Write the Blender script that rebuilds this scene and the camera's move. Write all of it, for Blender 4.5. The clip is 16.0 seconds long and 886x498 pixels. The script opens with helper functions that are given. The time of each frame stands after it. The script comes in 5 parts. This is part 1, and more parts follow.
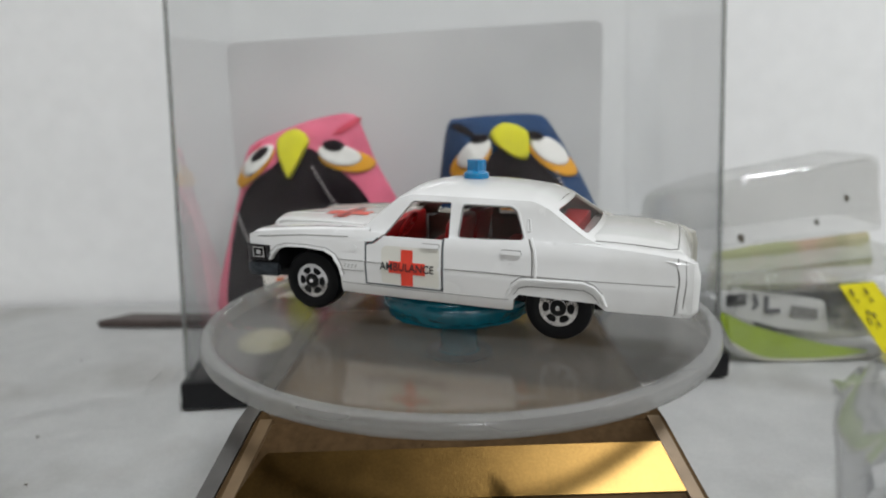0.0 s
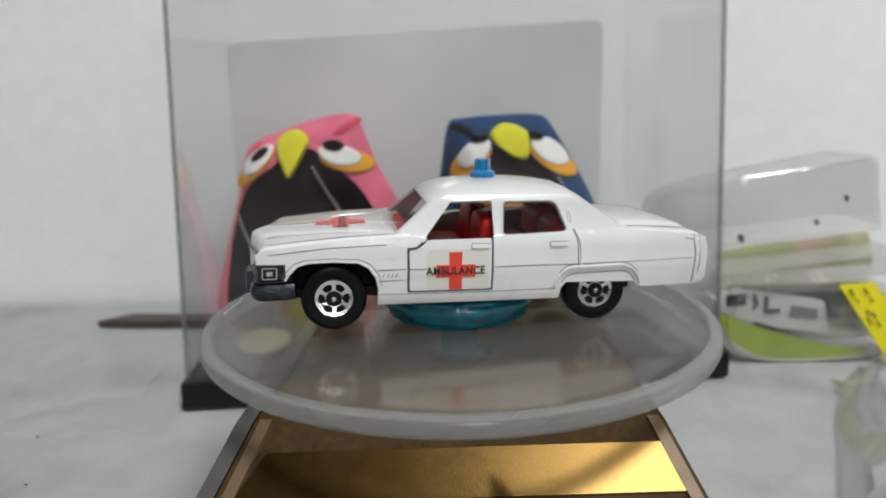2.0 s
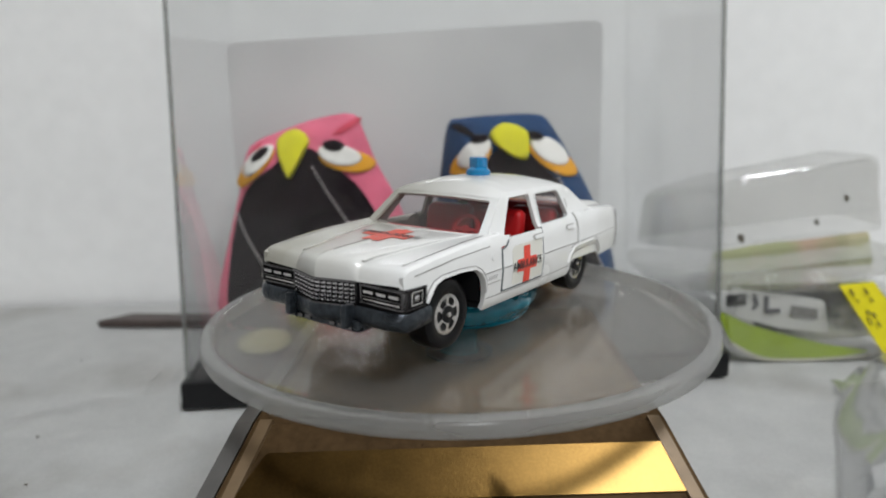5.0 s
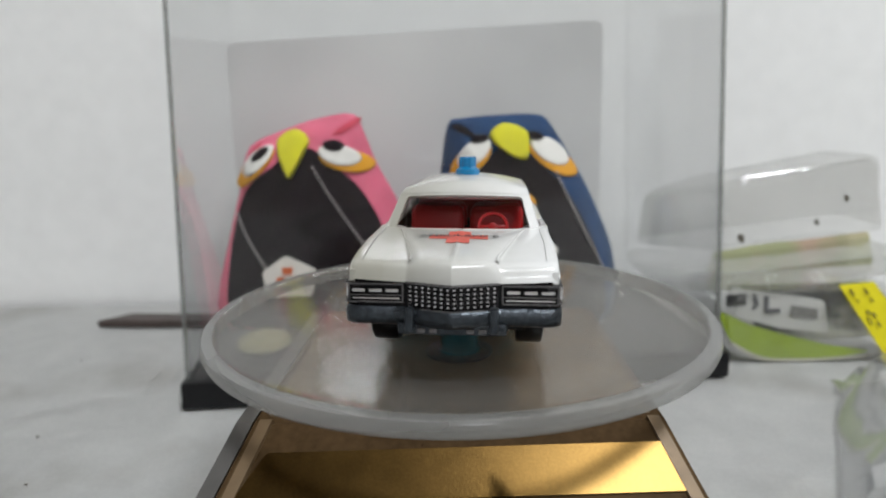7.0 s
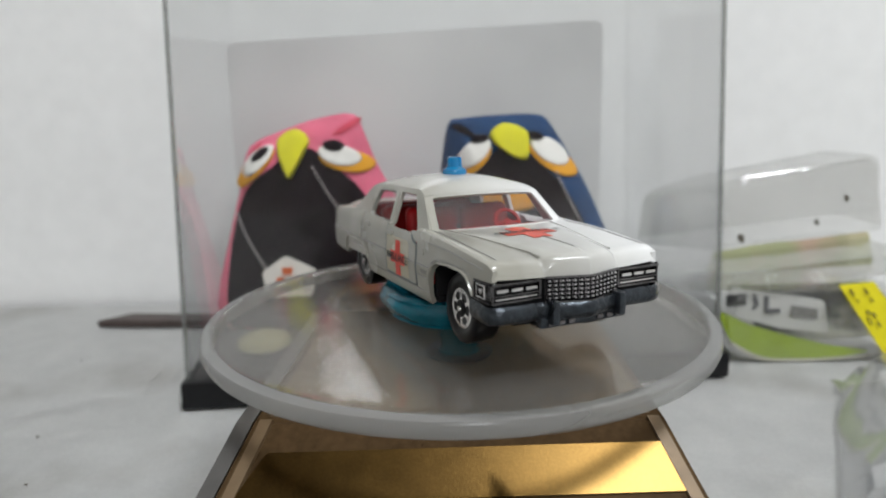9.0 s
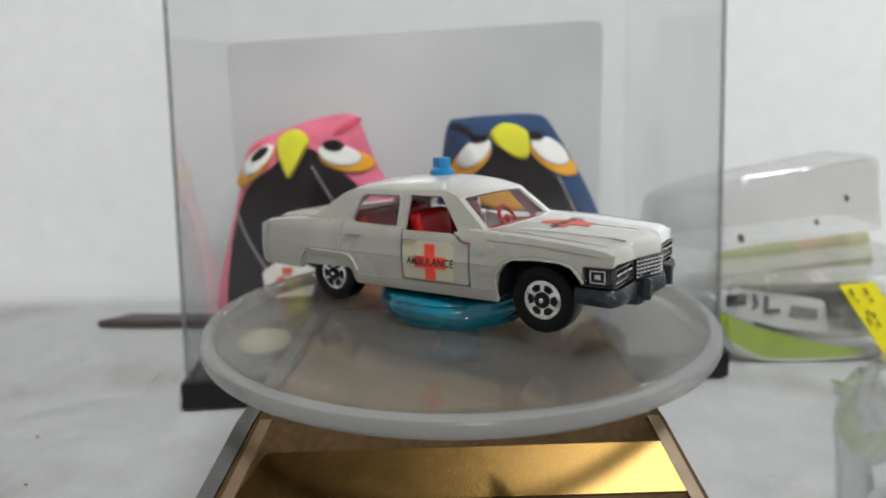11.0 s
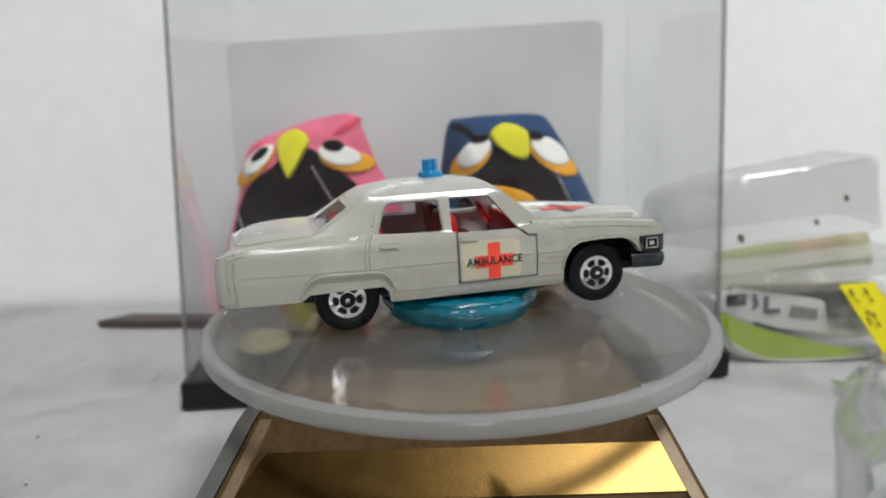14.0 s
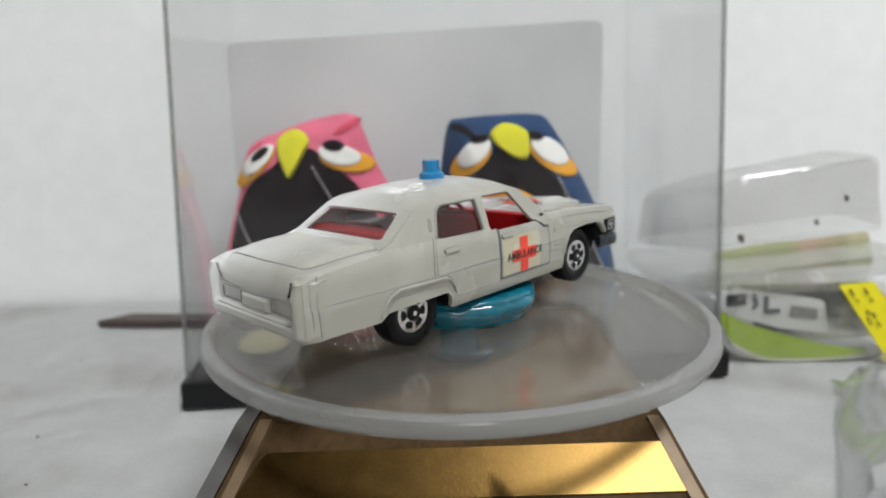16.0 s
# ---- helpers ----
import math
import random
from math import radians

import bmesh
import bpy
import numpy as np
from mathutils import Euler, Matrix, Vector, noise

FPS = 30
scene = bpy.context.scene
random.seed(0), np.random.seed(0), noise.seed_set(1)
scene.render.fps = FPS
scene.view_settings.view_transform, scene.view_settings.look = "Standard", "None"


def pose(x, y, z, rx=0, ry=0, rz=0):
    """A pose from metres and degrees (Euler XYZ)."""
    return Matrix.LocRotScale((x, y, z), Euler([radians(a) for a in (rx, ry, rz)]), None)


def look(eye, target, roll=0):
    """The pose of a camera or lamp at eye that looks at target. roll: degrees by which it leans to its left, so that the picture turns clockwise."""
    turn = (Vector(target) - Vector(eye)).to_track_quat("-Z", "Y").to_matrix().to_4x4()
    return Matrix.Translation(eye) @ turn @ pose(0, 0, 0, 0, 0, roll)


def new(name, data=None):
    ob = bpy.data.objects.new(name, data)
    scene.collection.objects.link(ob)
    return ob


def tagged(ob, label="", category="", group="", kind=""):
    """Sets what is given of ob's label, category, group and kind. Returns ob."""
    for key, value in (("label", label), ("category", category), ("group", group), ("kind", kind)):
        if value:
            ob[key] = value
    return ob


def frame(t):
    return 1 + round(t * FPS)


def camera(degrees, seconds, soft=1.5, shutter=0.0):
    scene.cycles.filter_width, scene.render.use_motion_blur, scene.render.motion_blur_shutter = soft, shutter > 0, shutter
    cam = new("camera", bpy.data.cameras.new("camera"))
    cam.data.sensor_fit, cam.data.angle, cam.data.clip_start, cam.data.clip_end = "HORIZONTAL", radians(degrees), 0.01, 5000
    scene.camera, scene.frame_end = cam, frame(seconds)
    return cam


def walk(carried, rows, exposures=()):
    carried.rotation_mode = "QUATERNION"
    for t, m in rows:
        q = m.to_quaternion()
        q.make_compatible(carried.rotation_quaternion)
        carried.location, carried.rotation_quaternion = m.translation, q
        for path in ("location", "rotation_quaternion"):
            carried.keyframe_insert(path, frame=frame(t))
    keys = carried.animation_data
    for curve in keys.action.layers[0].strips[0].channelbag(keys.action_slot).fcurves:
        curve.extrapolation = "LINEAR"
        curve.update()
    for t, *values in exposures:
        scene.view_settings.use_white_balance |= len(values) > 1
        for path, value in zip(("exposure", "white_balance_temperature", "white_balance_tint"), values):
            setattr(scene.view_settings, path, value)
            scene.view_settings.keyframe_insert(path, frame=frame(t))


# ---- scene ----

from mathutils.geometry import delaunay_2d_cdt

MM = 0.001
BASE_Z = 42.0          # height of the turntable's plate over the table, in millimetres

# ---------------------------------------------------------------- camera
cam = camera(69.2, 16.0, soft=1.9)
EYE = (0.0, -0.10888, 0.0761)
cam.data.dof.use_dof, cam.data.dof.focus_distance, cam.data.dof.aperture_fstop = True, 0.092, 22.0
_p, _y = radians(12.09), radians(-1.323)
TARGET = (EYE[0] + math.sin(_y) * math.cos(_p), EYE[1] + math.cos(_y) * math.cos(_p), EYE[2] - math.sin(_p))
VIEW = look(EYE, TARGET, -1.26)
walk(cam, [(0, VIEW), (16, VIEW)], exposures=((0, -0.10), (4, -0.10), (7, -0.02), (12, 0.08), (16, 0.12)))

# ---------------------------------------------------------------- light
world = bpy.data.worlds.new("world")
scene.world = world
world.use_nodes = True
_n = world.node_tree.nodes
_sky = _n.new("ShaderNodeTexSky")
_sky.sky_type, _sky.sun_disc = "NISHITA", False
_sky.sun_elevation, _sky.sun_rotation = radians(40), radians(200)
world.node_tree.links.new(_sky.outputs[0], _n["Background"].inputs[0])
_n["Background"].inputs[1].default_value = 0.1


def area_lamp(name, at, target, sx, sy, watts, colour):
    d = bpy.data.lights.new(name, "AREA")
    d.shape, d.size, d.size_y, d.energy, d.color = "RECTANGLE", sx, sy, watts, colour
    ob = new(name, d)
    ob.matrix_world = look(at, target)
    return ob


area_lamp("ceiling_lamp_light", (0.43, -0.60, 1.395), (0.43, -0.60, 0), 0.40, 0.26, 24, (0.94, 0.975, 1.0))
area_lamp("window_light", (0.22, -2.13, 1.12), (0.0, 0, 0.06), 0.46, 0.34, 8.0, (0.95, 0.98, 1.0))

# ---------------------------------------------------------------- materials


def shader(name):
    m = bpy.data.materials.new(name)
    m.use_nodes = True
    return m, m.node_tree.nodes, m.node_tree.links, m.node_tree.nodes["Principled BSDF"]


def solid(name, colour, rough=0.5, metal=0.0, coat=0.0, vary=0.12, size=400.0, bump=0.0, stain=None, stain_size=40.0,
          stain_range=(0.55, 0.75), transmission=0.0, ior=1.45, sheen=0.0, gloss=0.5, wear_span=(0.08, 0.1)):
    """A surface with a fine grain, a larger drift of tone and, where given, stains."""
    m, n, l, p = shader(name)
    p.inputs["Roughness"].default_value = rough
    p.inputs["Metallic"].default_value = metal
    p.inputs["Coat Weight"].default_value = coat
    p.inputs["Coat Roughness"].default_value = 0.06
    p.inputs["Transmission Weight"].default_value = transmission
    p.inputs["IOR"].default_value = ior
    p.inputs["Sheen Weight"].default_value = sheen
    p.inputs["Specular IOR Level"].default_value = gloss
    co = n.new("ShaderNodeTexCoord")
    fine, wide = n.new("ShaderNodeTexNoise"), n.new("ShaderNodeTexNoise")
    fine.inputs["Scale"].default_value, wide.inputs["Scale"].default_value = size, size / 9
    fine.inputs["Detail"].default_value = 5
    both = n.new("ShaderNodeMath")
    both.operation = "ADD"
    for tex, k in ((fine, 0), (wide, 1)):
        l.new(co.outputs["Object"], tex.inputs["Vector"])
        l.new(tex.outputs["Fac"], both.inputs[k])
    ramp = n.new("ShaderNodeMapRange")
    ramp.inputs["From Min"].default_value, ramp.inputs["From Max"].default_value = 0.7, 1.3
    ramp.inputs["To Min"].default_value, ramp.inputs["To Max"].default_value = 1 - vary, 1 + vary * 0.4
    l.new(both.outputs[0], ramp.inputs["Value"])
    tone = n.new("ShaderNodeVectorMath")
    tone.operation = "SCALE"
    tone.inputs[0].default_value = colour
    l.new(ramp.outputs[0], tone.inputs["Scale"])
    last = tone.outputs[0]
    if stain:
        spots, cut, mix = n.new("ShaderNodeTexNoise"), n.new("ShaderNodeMapRange"), n.new("ShaderNodeMix")
        spots.inputs["Scale"].default_value, spots.inputs["Detail"].default_value = stain_size, 6
        l.new(co.outputs["Object"], spots.inputs["Vector"])
        cut.inputs["From Min"].default_value, cut.inputs["From Max"].default_value = stain_range
        l.new(spots.outputs["Fac"], cut.inputs["Value"])
        mix.data_type = "RGBA"
        l.new(cut.outputs[0], mix.inputs["Factor"])
        l.new(last, mix.inputs["A"])
        mix.inputs["B"].default_value = (*stain, 1)
        last = mix.outputs["Result"]
    l.new(last, p.inputs["Base Color"])
    wear = n.new("ShaderNodeMapRange")
    wear.inputs["To Min"].default_value, wear.inputs["To Max"].default_value = max(rough - wear_span[0], 0.02), min(rough + wear_span[1], 1)
    l.new(wide.outputs["Fac"], wear.inputs["Value"])
    l.new(wear.outputs[0], p.inputs["Roughness"])
    if bump:
        b = n.new("ShaderNodeBump")
        b.inputs["Strength"].default_value, b.inputs["Distance"].default_value = bump, 0.0003
        l.new(fine.outputs["Fac"], b.inputs["Height"])
        l.new(b.outputs[0], p.inputs["Normal"])
    return m


def clear(name, tint, haze=0.0, haze_colour=(0.8, 0.8, 0.8), gloss=(0.04, 0.55), rough=0.03, crinkle=0.0, scale=60.0):
    """Thin see-through plastic: what lies behind, a veil of haze and a gloss that grows at grazing angles."""
    m = bpy.data.materials.new(name)
    m.use_nodes = True
    n, l = m.node_tree.nodes, m.node_tree.links
    n.remove(n["Principled BSDF"])
    out = n["Material Output"]
    see, veil, gl = n.new("ShaderNodeBsdfTransparent"), n.new("ShaderNodeBsdfDiffuse"), n.new("ShaderNodeBsdfGlossy")
    thr, half = n.new("ShaderNodeBsdfTranslucent"), n.new("ShaderNodeMixShader")
    see.inputs[0].default_value, veil.inputs[0].default_value = (*tint, 1), (*haze_colour, 1)
    thr.inputs[0].default_value = (*haze_colour, 1)
    gl.inputs["Roughness"].default_value = rough
    gl.inputs[0].default_value = (1, 1, 1, 1)
    l.new(veil.outputs[0], half.inputs[1])
    l.new(thr.outputs[0], half.inputs[2])
    a, b = n.new("ShaderNodeMixShader"), n.new("ShaderNodeMixShader")
    co, tex, mr = n.new("ShaderNodeTexCoord"), n.new("ShaderNodeTexNoise"), n.new("ShaderNodeMapRange")
    l.new(co.outputs["Object"], tex.inputs["Vector"])
    tex.inputs["Scale"].default_value, tex.inputs["Detail"].default_value = scale, 5
    mr.inputs["From Min"].default_value, mr.inputs["From Max"].default_value = 0.35, 0.7
    mr.inputs["To Min"].default_value, mr.inputs["To Max"].default_value = haze * 0.8, min(haze * 1.2, 1)
    l.new(tex.outputs["Fac"], mr.inputs["Value"])
    l.new(mr.outputs[0], a.inputs[0])
    l.new(see.outputs[0], a.inputs[1])
    l.new(half.outputs[0], a.inputs[2])
    lw, g = n.new("ShaderNodeLayerWeight"), n.new("ShaderNodeMapRange")
    lw.inputs["Blend"].default_value = 0.35
    g.inputs["To Min"].default_value, g.inputs["To Max"].default_value = gloss
    l.new(lw.outputs["Facing"], g.inputs["Value"])
    l.new(g.outputs[0], b.inputs[0])
    l.new(a.outputs[0], b.inputs[1])
    l.new(gl.outputs[0], b.inputs[2])
    if crinkle:
        bp = n.new("ShaderNodeBump")
        bp.inputs["Strength"].default_value, bp.inputs["Distance"].default_value = crinkle, 0.002
        l.new(tex.outputs["Fac"], bp.inputs["Height"])
        l.new(bp.outputs[0], gl.inputs["Normal"])
        l.new(bp.outputs[0], lw.inputs["Normal"])
    l.new(b.outputs[0], out.inputs[0])
    return m


def aged_shaded_enamel(name, fresh, aged_shaded):
    """Glossy enamel, yellowed by age and with shade put into its colour, from the car's left flank to its right one and
    to the tail, with a patchy border.
    """
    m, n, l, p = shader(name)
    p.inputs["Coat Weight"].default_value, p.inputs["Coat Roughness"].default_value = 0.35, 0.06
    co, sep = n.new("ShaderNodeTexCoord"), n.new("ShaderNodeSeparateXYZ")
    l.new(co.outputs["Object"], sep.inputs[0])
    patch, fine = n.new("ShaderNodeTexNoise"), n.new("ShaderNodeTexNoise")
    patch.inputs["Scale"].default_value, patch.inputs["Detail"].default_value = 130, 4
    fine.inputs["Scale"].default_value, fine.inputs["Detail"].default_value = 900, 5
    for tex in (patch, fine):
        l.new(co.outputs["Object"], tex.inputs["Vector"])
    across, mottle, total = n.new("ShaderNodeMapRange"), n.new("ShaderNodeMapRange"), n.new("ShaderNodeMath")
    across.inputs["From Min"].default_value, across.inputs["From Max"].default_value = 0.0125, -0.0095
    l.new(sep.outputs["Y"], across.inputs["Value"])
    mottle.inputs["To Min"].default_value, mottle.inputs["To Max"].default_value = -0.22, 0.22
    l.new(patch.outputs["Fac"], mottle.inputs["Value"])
    # darker tail: the dim look of the rear is put into the colour
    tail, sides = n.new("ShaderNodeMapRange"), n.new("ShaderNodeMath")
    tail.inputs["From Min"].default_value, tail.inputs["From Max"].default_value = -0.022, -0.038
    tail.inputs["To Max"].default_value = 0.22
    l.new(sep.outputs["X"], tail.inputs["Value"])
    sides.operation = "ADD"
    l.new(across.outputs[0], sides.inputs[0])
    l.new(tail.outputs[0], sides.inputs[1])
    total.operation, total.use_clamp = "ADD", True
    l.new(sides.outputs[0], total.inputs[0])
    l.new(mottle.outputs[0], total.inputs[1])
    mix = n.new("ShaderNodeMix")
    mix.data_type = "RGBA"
    mix.inputs["A"].default_value, mix.inputs["B"].default_value = (*fresh, 1), (*aged_shaded, 1)
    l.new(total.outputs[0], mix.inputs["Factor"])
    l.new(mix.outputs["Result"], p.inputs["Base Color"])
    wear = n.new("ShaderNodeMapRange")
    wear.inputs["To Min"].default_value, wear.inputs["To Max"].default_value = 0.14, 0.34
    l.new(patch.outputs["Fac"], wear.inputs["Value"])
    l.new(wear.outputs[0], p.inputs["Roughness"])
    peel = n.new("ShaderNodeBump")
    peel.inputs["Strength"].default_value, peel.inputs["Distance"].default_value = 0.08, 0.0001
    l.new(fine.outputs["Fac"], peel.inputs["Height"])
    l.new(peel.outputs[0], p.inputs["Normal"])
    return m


CLOTH = solid("white_cloth", (0.69, 0.69, 0.675), 0.9, vary=0.07, size=1100, bump=0.3, stain=(0.46, 0.45, 0.42), stain_size=24, stain_range=(0.54, 0.82))
PAINT_WALL = solid("wall_paint", (0.82, 0.82, 0.815), 0.75, vary=0.05, size=120, bump=0.1)
PLAIN = solid("room_paint", (0.72, 0.71, 0.68), 0.8, vary=0.05, size=30)
WOOD_FLOOR = solid("floor_wood", (0.22, 0.14, 0.08), 0.5, vary=0.3, size=40)
# tone of the unseen ceiling, kept dark to cut bounce and reflections
CEIL_DARK = solid("ceiling_dark", (0.13, 0.085, 0.05), 0.6, vary=0.3, size=30)
LAMP_WHITE = solid("lamp_housing", (0.8, 0.8, 0.78), 0.4)
# second colour of each: yellowing plus shade of the right flank put in
ENAMEL = aged_shaded_enamel("white_enamel", (0.72, 0.72, 0.715), (0.32, 0.31, 0.268))
STICKER = aged_shaded_enamel("aged_shaded_sticker", (0.67, 0.66, 0.60), (0.44, 0.40, 0.29))
RED_PRINT = solid("red_print", (0.72, 0.055, 0.03), 0.4, vary=0.15, size=900)
RED_FADED = solid("faded_red_print", (0.62, 0.10, 0.07), 0.45, vary=0.3, size=1200)
BLACK_PRINT = solid("black_print", (0.02, 0.02, 0.022), 0.45, vary=0.2, size=900)
GAP = solid("dark_joint", (0.10, 0.12, 0.13), 0.6, vary=0.3, size=600)
LINE = solid("grey_crease", (0.25, 0.245, 0.235), 0.5, vary=0.3, size=500)
CHROME = solid("vacuum_chrome", (0.70, 0.69, 0.70), 0.10, metal=1.0, vary=0.25, size=900)
CHROME_DARK = solid("worn_chrome", (0.05, 0.047, 0.05), 0.22, metal=0.8, vary=0.4, size=900)
CHROME_MID = solid("dull_chrome", (0.15, 0.145, 0.15), 0.2, metal=0.95, vary=0.5, size=900)
STUD = solid("silver_stud", (0.70, 0.68, 0.70), 0.16, metal=1.0, vary=0.3, size=900)
ZINC = solid("bare_zinc", (0.046, 0.054, 0.064), 0.28, metal=0.7, vary=0.5, size=1100, bump=0.7, gloss=0.6)
UNDER = solid("black_chassis", (0.010, 0.010, 0.011), 0.55, vary=0.2, gloss=0.2)
RUBBER = solid("black_tyre", (0.004, 0.004, 0.005), 0.30, vary=0.25, size=700, gloss=0.2)
HEADLINER = solid("dark_lining", (0.05, 0.03, 0.03), 0.7, vary=0.2)
RED_SEAT = solid("red_plastic", (0.40, 0.010, 0.012), 0.35, vary=0.15, size=300, gloss=0.3)
BEACON = solid("blue_beacon", (0.004, 0.25, 0.56), 0.10, coat=0.5, vary=0.15, size=500, transmission=0.3)
GLASS = clear("car_window", (0.86, 0.82, 0.83), 0.002, gloss=(0.045, 0.10), rough=0.015, haze_colour=(0.6, 0.6, 0.6))
TEAL = solid("teal_putty", (0.004, 0.17, 0.25), 0.20, coat=0.4, vary=0.35, size=420, bump=0.7, transmission=0.3)
DISC = clear("frosted_disc", (0.91, 0.895, 0.87), 0.105, haze_colour=(0.74, 0.73, 0.70), gloss=(0.018, 0.24), rough=0.11, scale=38)
DISC_RIM = clear("frosted_rim", (0.80, 0.80, 0.79), 0.44, haze_colour=(0.44, 0.44, 0.43), gloss=(0.03, 0.3), rough=0.2, scale=14)
GOLD = solid("polished_gold", (0.105, 0.063, 0.020), 0.30, metal=1.0, vary=0.18, size=2600, bump=0.05, stain=(0.09, 0.05, 0.018), stain_size=420, stain_range=(0.70, 0.78), wear_span=(0.02, 0.03))
BRONZE = solid("brushed_bronze", (0.085, 0.052, 0.025), 0.6, vary=0.3, size=900, bump=0.15, stain=(0.04, 0.022, 0.012), stain_size=700, stain_range=(0.66, 0.74), gloss=0.05)
TAN = solid("tan_edge", (0.16, 0.107, 0.058), 0.5, metal=0.3, vary=0.3, size=300)
TOP_BROWN = solid("tan_top", (0.165, 0.118, 0.068), 0.6, vary=0.4, size=120, gloss=0.08)
BROWN_DARK = solid("dark_flank", (0.10, 0.095, 0.09), 0.4, vary=0.3, size=200)
ACRYLIC = clear("acrylic", (0.97, 0.972, 0.972), 0.006, haze_colour=(0.7, 0.7, 0.7), gloss=(0.012, 0.45), scale=12)
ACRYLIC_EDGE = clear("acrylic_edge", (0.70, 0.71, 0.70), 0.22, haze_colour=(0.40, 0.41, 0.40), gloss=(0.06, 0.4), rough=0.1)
BLACK_BASE = solid("black_base", (0.008, 0.008, 0.009), 0.35, vary=0.2, gloss=0.3)
GREY_CARD = solid("grey_card", (0.50, 0.50, 0.495), 0.5, vary=0.1, size=60, stain=(0.62, 0.62, 0.61), stain_size=14, stain_range=(0.45, 0.75))
FELT_PINK = solid("pink_felt", (0.68, 0.15, 0.23), 0.95, vary=0.2, size=1400, bump=0.5, sheen=0.08, gloss=0.15)
FELT_NAVY = solid("navy_felt", (0.014, 0.05, 0.13), 0.95, vary=0.25, size=1400, bump=0.5, sheen=0.08, gloss=0.15)
FELT_BLACK = solid("black_felt", (0.010, 0.006, 0.008), 0.95, vary=0.3, size=1400, bump=0.5, gloss=0.1)
FELT_YELLOW = solid("yellow_felt", (0.62, 0.58, 0.02), 0.9, vary=0.15, size=1400, bump=0.4)
FELT_PALE = solid("pale_yellow_felt", (0.30, 0.285, 0.155), 0.9, vary=0.3, size=500, bump=0.4)
FELT_ORANGE = solid("orange_felt", (0.72, 0.33, 0.02), 0.9, vary=0.15, size=1400, bump=0.4)
FELT_WHITE = solid("white_felt", (0.74, 0.72, 0.68), 0.9, vary=0.1, size=1400, bump=0.4)
FELT_SEAM = solid("dark_pink_felt", (0.55, 0.06, 0.10), 0.95, vary=0.2, size=1400, bump=0.4)
BEAD = solid("steel_bead", (0.40, 0.36, 0.36), 0.35, metal=0.7)
TAG = solid("white_tag", (0.70, 0.66, 0.60), 0.5, vary=0.08)
TAG_PRINT = solid("orange_print", (0.60, 0.14, 0.05), 0.5, vary=0.2)
FILM = clear("clear_blister", (0.90, 0.90, 0.89), 0.08, haze_colour=(0.45, 0.45, 0.43), gloss=(0.05, 0.5), rough=0.10, crinkle=0.5, scale=60)
BAG = clear("clear_bag", (0.90, 0.905, 0.91), 0.16, haze_colour=(0.62, 0.63, 0.64), gloss=(0.06, 0.6), rough=0.12, crinkle=0.25, scale=45)
SPOT = solid("brown_speck", (0.09, 0.07, 0.04), 0.6, vary=0.3)
LIME = solid("lime_card", (0.36, 0.50, 0.025), 0.5, vary=0.2, size=120)
PALE_LIME = solid("pale_lime_card", (0.42, 0.44, 0.25), 0.6, vary=0.15, size=60, stain=(0.55, 0.40, 0.30), stain_size=50, stain_range=(0.5, 0.7))
CREAM = solid("cream_card", (0.62, 0.60, 0.50), 0.6, vary=0.1)
# mottled dark tone that stands in for shade under the tray
PACK_SHADE = solid("pack_shade_mottle", (0.10, 0.10, 0.10), 0.5, vary=0.3, size=200, stain=(0.50, 0.50, 0.46), stain_size=75, stain_range=(0.44, 0.58))
LABEL_WHITE = solid("label_white", (0.66, 0.66, 0.64), 0.5, vary=0.08, size=150)
OLIVE_PRINT = solid("olive_print", (0.20, 0.17, 0.03), 0.5)
PRINT_GREY = solid("grey_print", (0.10, 0.10, 0.11), 0.5, vary=0.2)
YELLOW_TAG = solid("yellow_sticker", (0.80, 0.70, 0.01), 0.5, vary=0.05)
DARK_WOOD = solid("dark_wood", (0.07, 0.052, 0.046), 0.5, vary=0.3, size=160)

# ---------------------------------------------------------------- mesh helpers (millimetres)


def empty(name, z=BASE_Z):
    ob = new(name)
    ob.empty_display_size = 0.01
    ob.location = (0, 0, z * MM)
    return ob


def mesh_of(name, bm, material, sharp=35.0):
    for v in bm.verts:
        v.co *= MM
    me = bpy.data.meshes.new(name)
    bm.to_mesh(me)
    bm.free()
    for k in (material if isinstance(material, (list, tuple)) else (material,)):
        me.materials.append(k)
    me.polygons.foreach_set("use_smooth", [True] * len(me.polygons))
    me.set_sharp_from_angle(angle=radians(sharp))
    return me


def part(name, bm, material, parent=None, label="", sharp=35.0):
    ob = new(name, mesh_of(name, bm, material, sharp))
    if parent:
        ob.parent = parent
    return tagged(ob, label)


def join(*bms):
    out = bms[0]
    for b in bms[1:]:
        me = bpy.data.meshes.new("join")
        b.to_mesh(me)
        b.free()
        out.from_mesh(me)
        bpy.data.meshes.remove(me)
    return out


def box(x0, x1, y0, y1, z0, z1, bevel=0.3, seg=2):
    bm = bmesh.new()
    bmesh.ops.create_cube(bm, size=1)
    for v in bm.verts:
        v.co = (x0 if v.co.x < 0 else x1, y0 if v.co.y < 0 else y1, z0 if v.co.z < 0 else z1)
    if bevel:
        bmesh.ops.bevel(bm, geom=bm.edges[:], offset=bevel, segments=seg, affect="EDGES", profile=0.6)
    return bm


def faceted(rows, closed=True):
    """A skin over rows of points, each row a ring (closed) or a line."""
    bm = bmesh.new()
    vs = [[bm.verts.new(p) for p in r] for r in rows]
    for a, b in zip(vs, vs[1:]):
        k = len(a)
        for i in range(k if closed else k - 1):
            j = (i + 1) % k
            bm.faces.new((a[i], a[j], b[j], b[i]))
    return bm


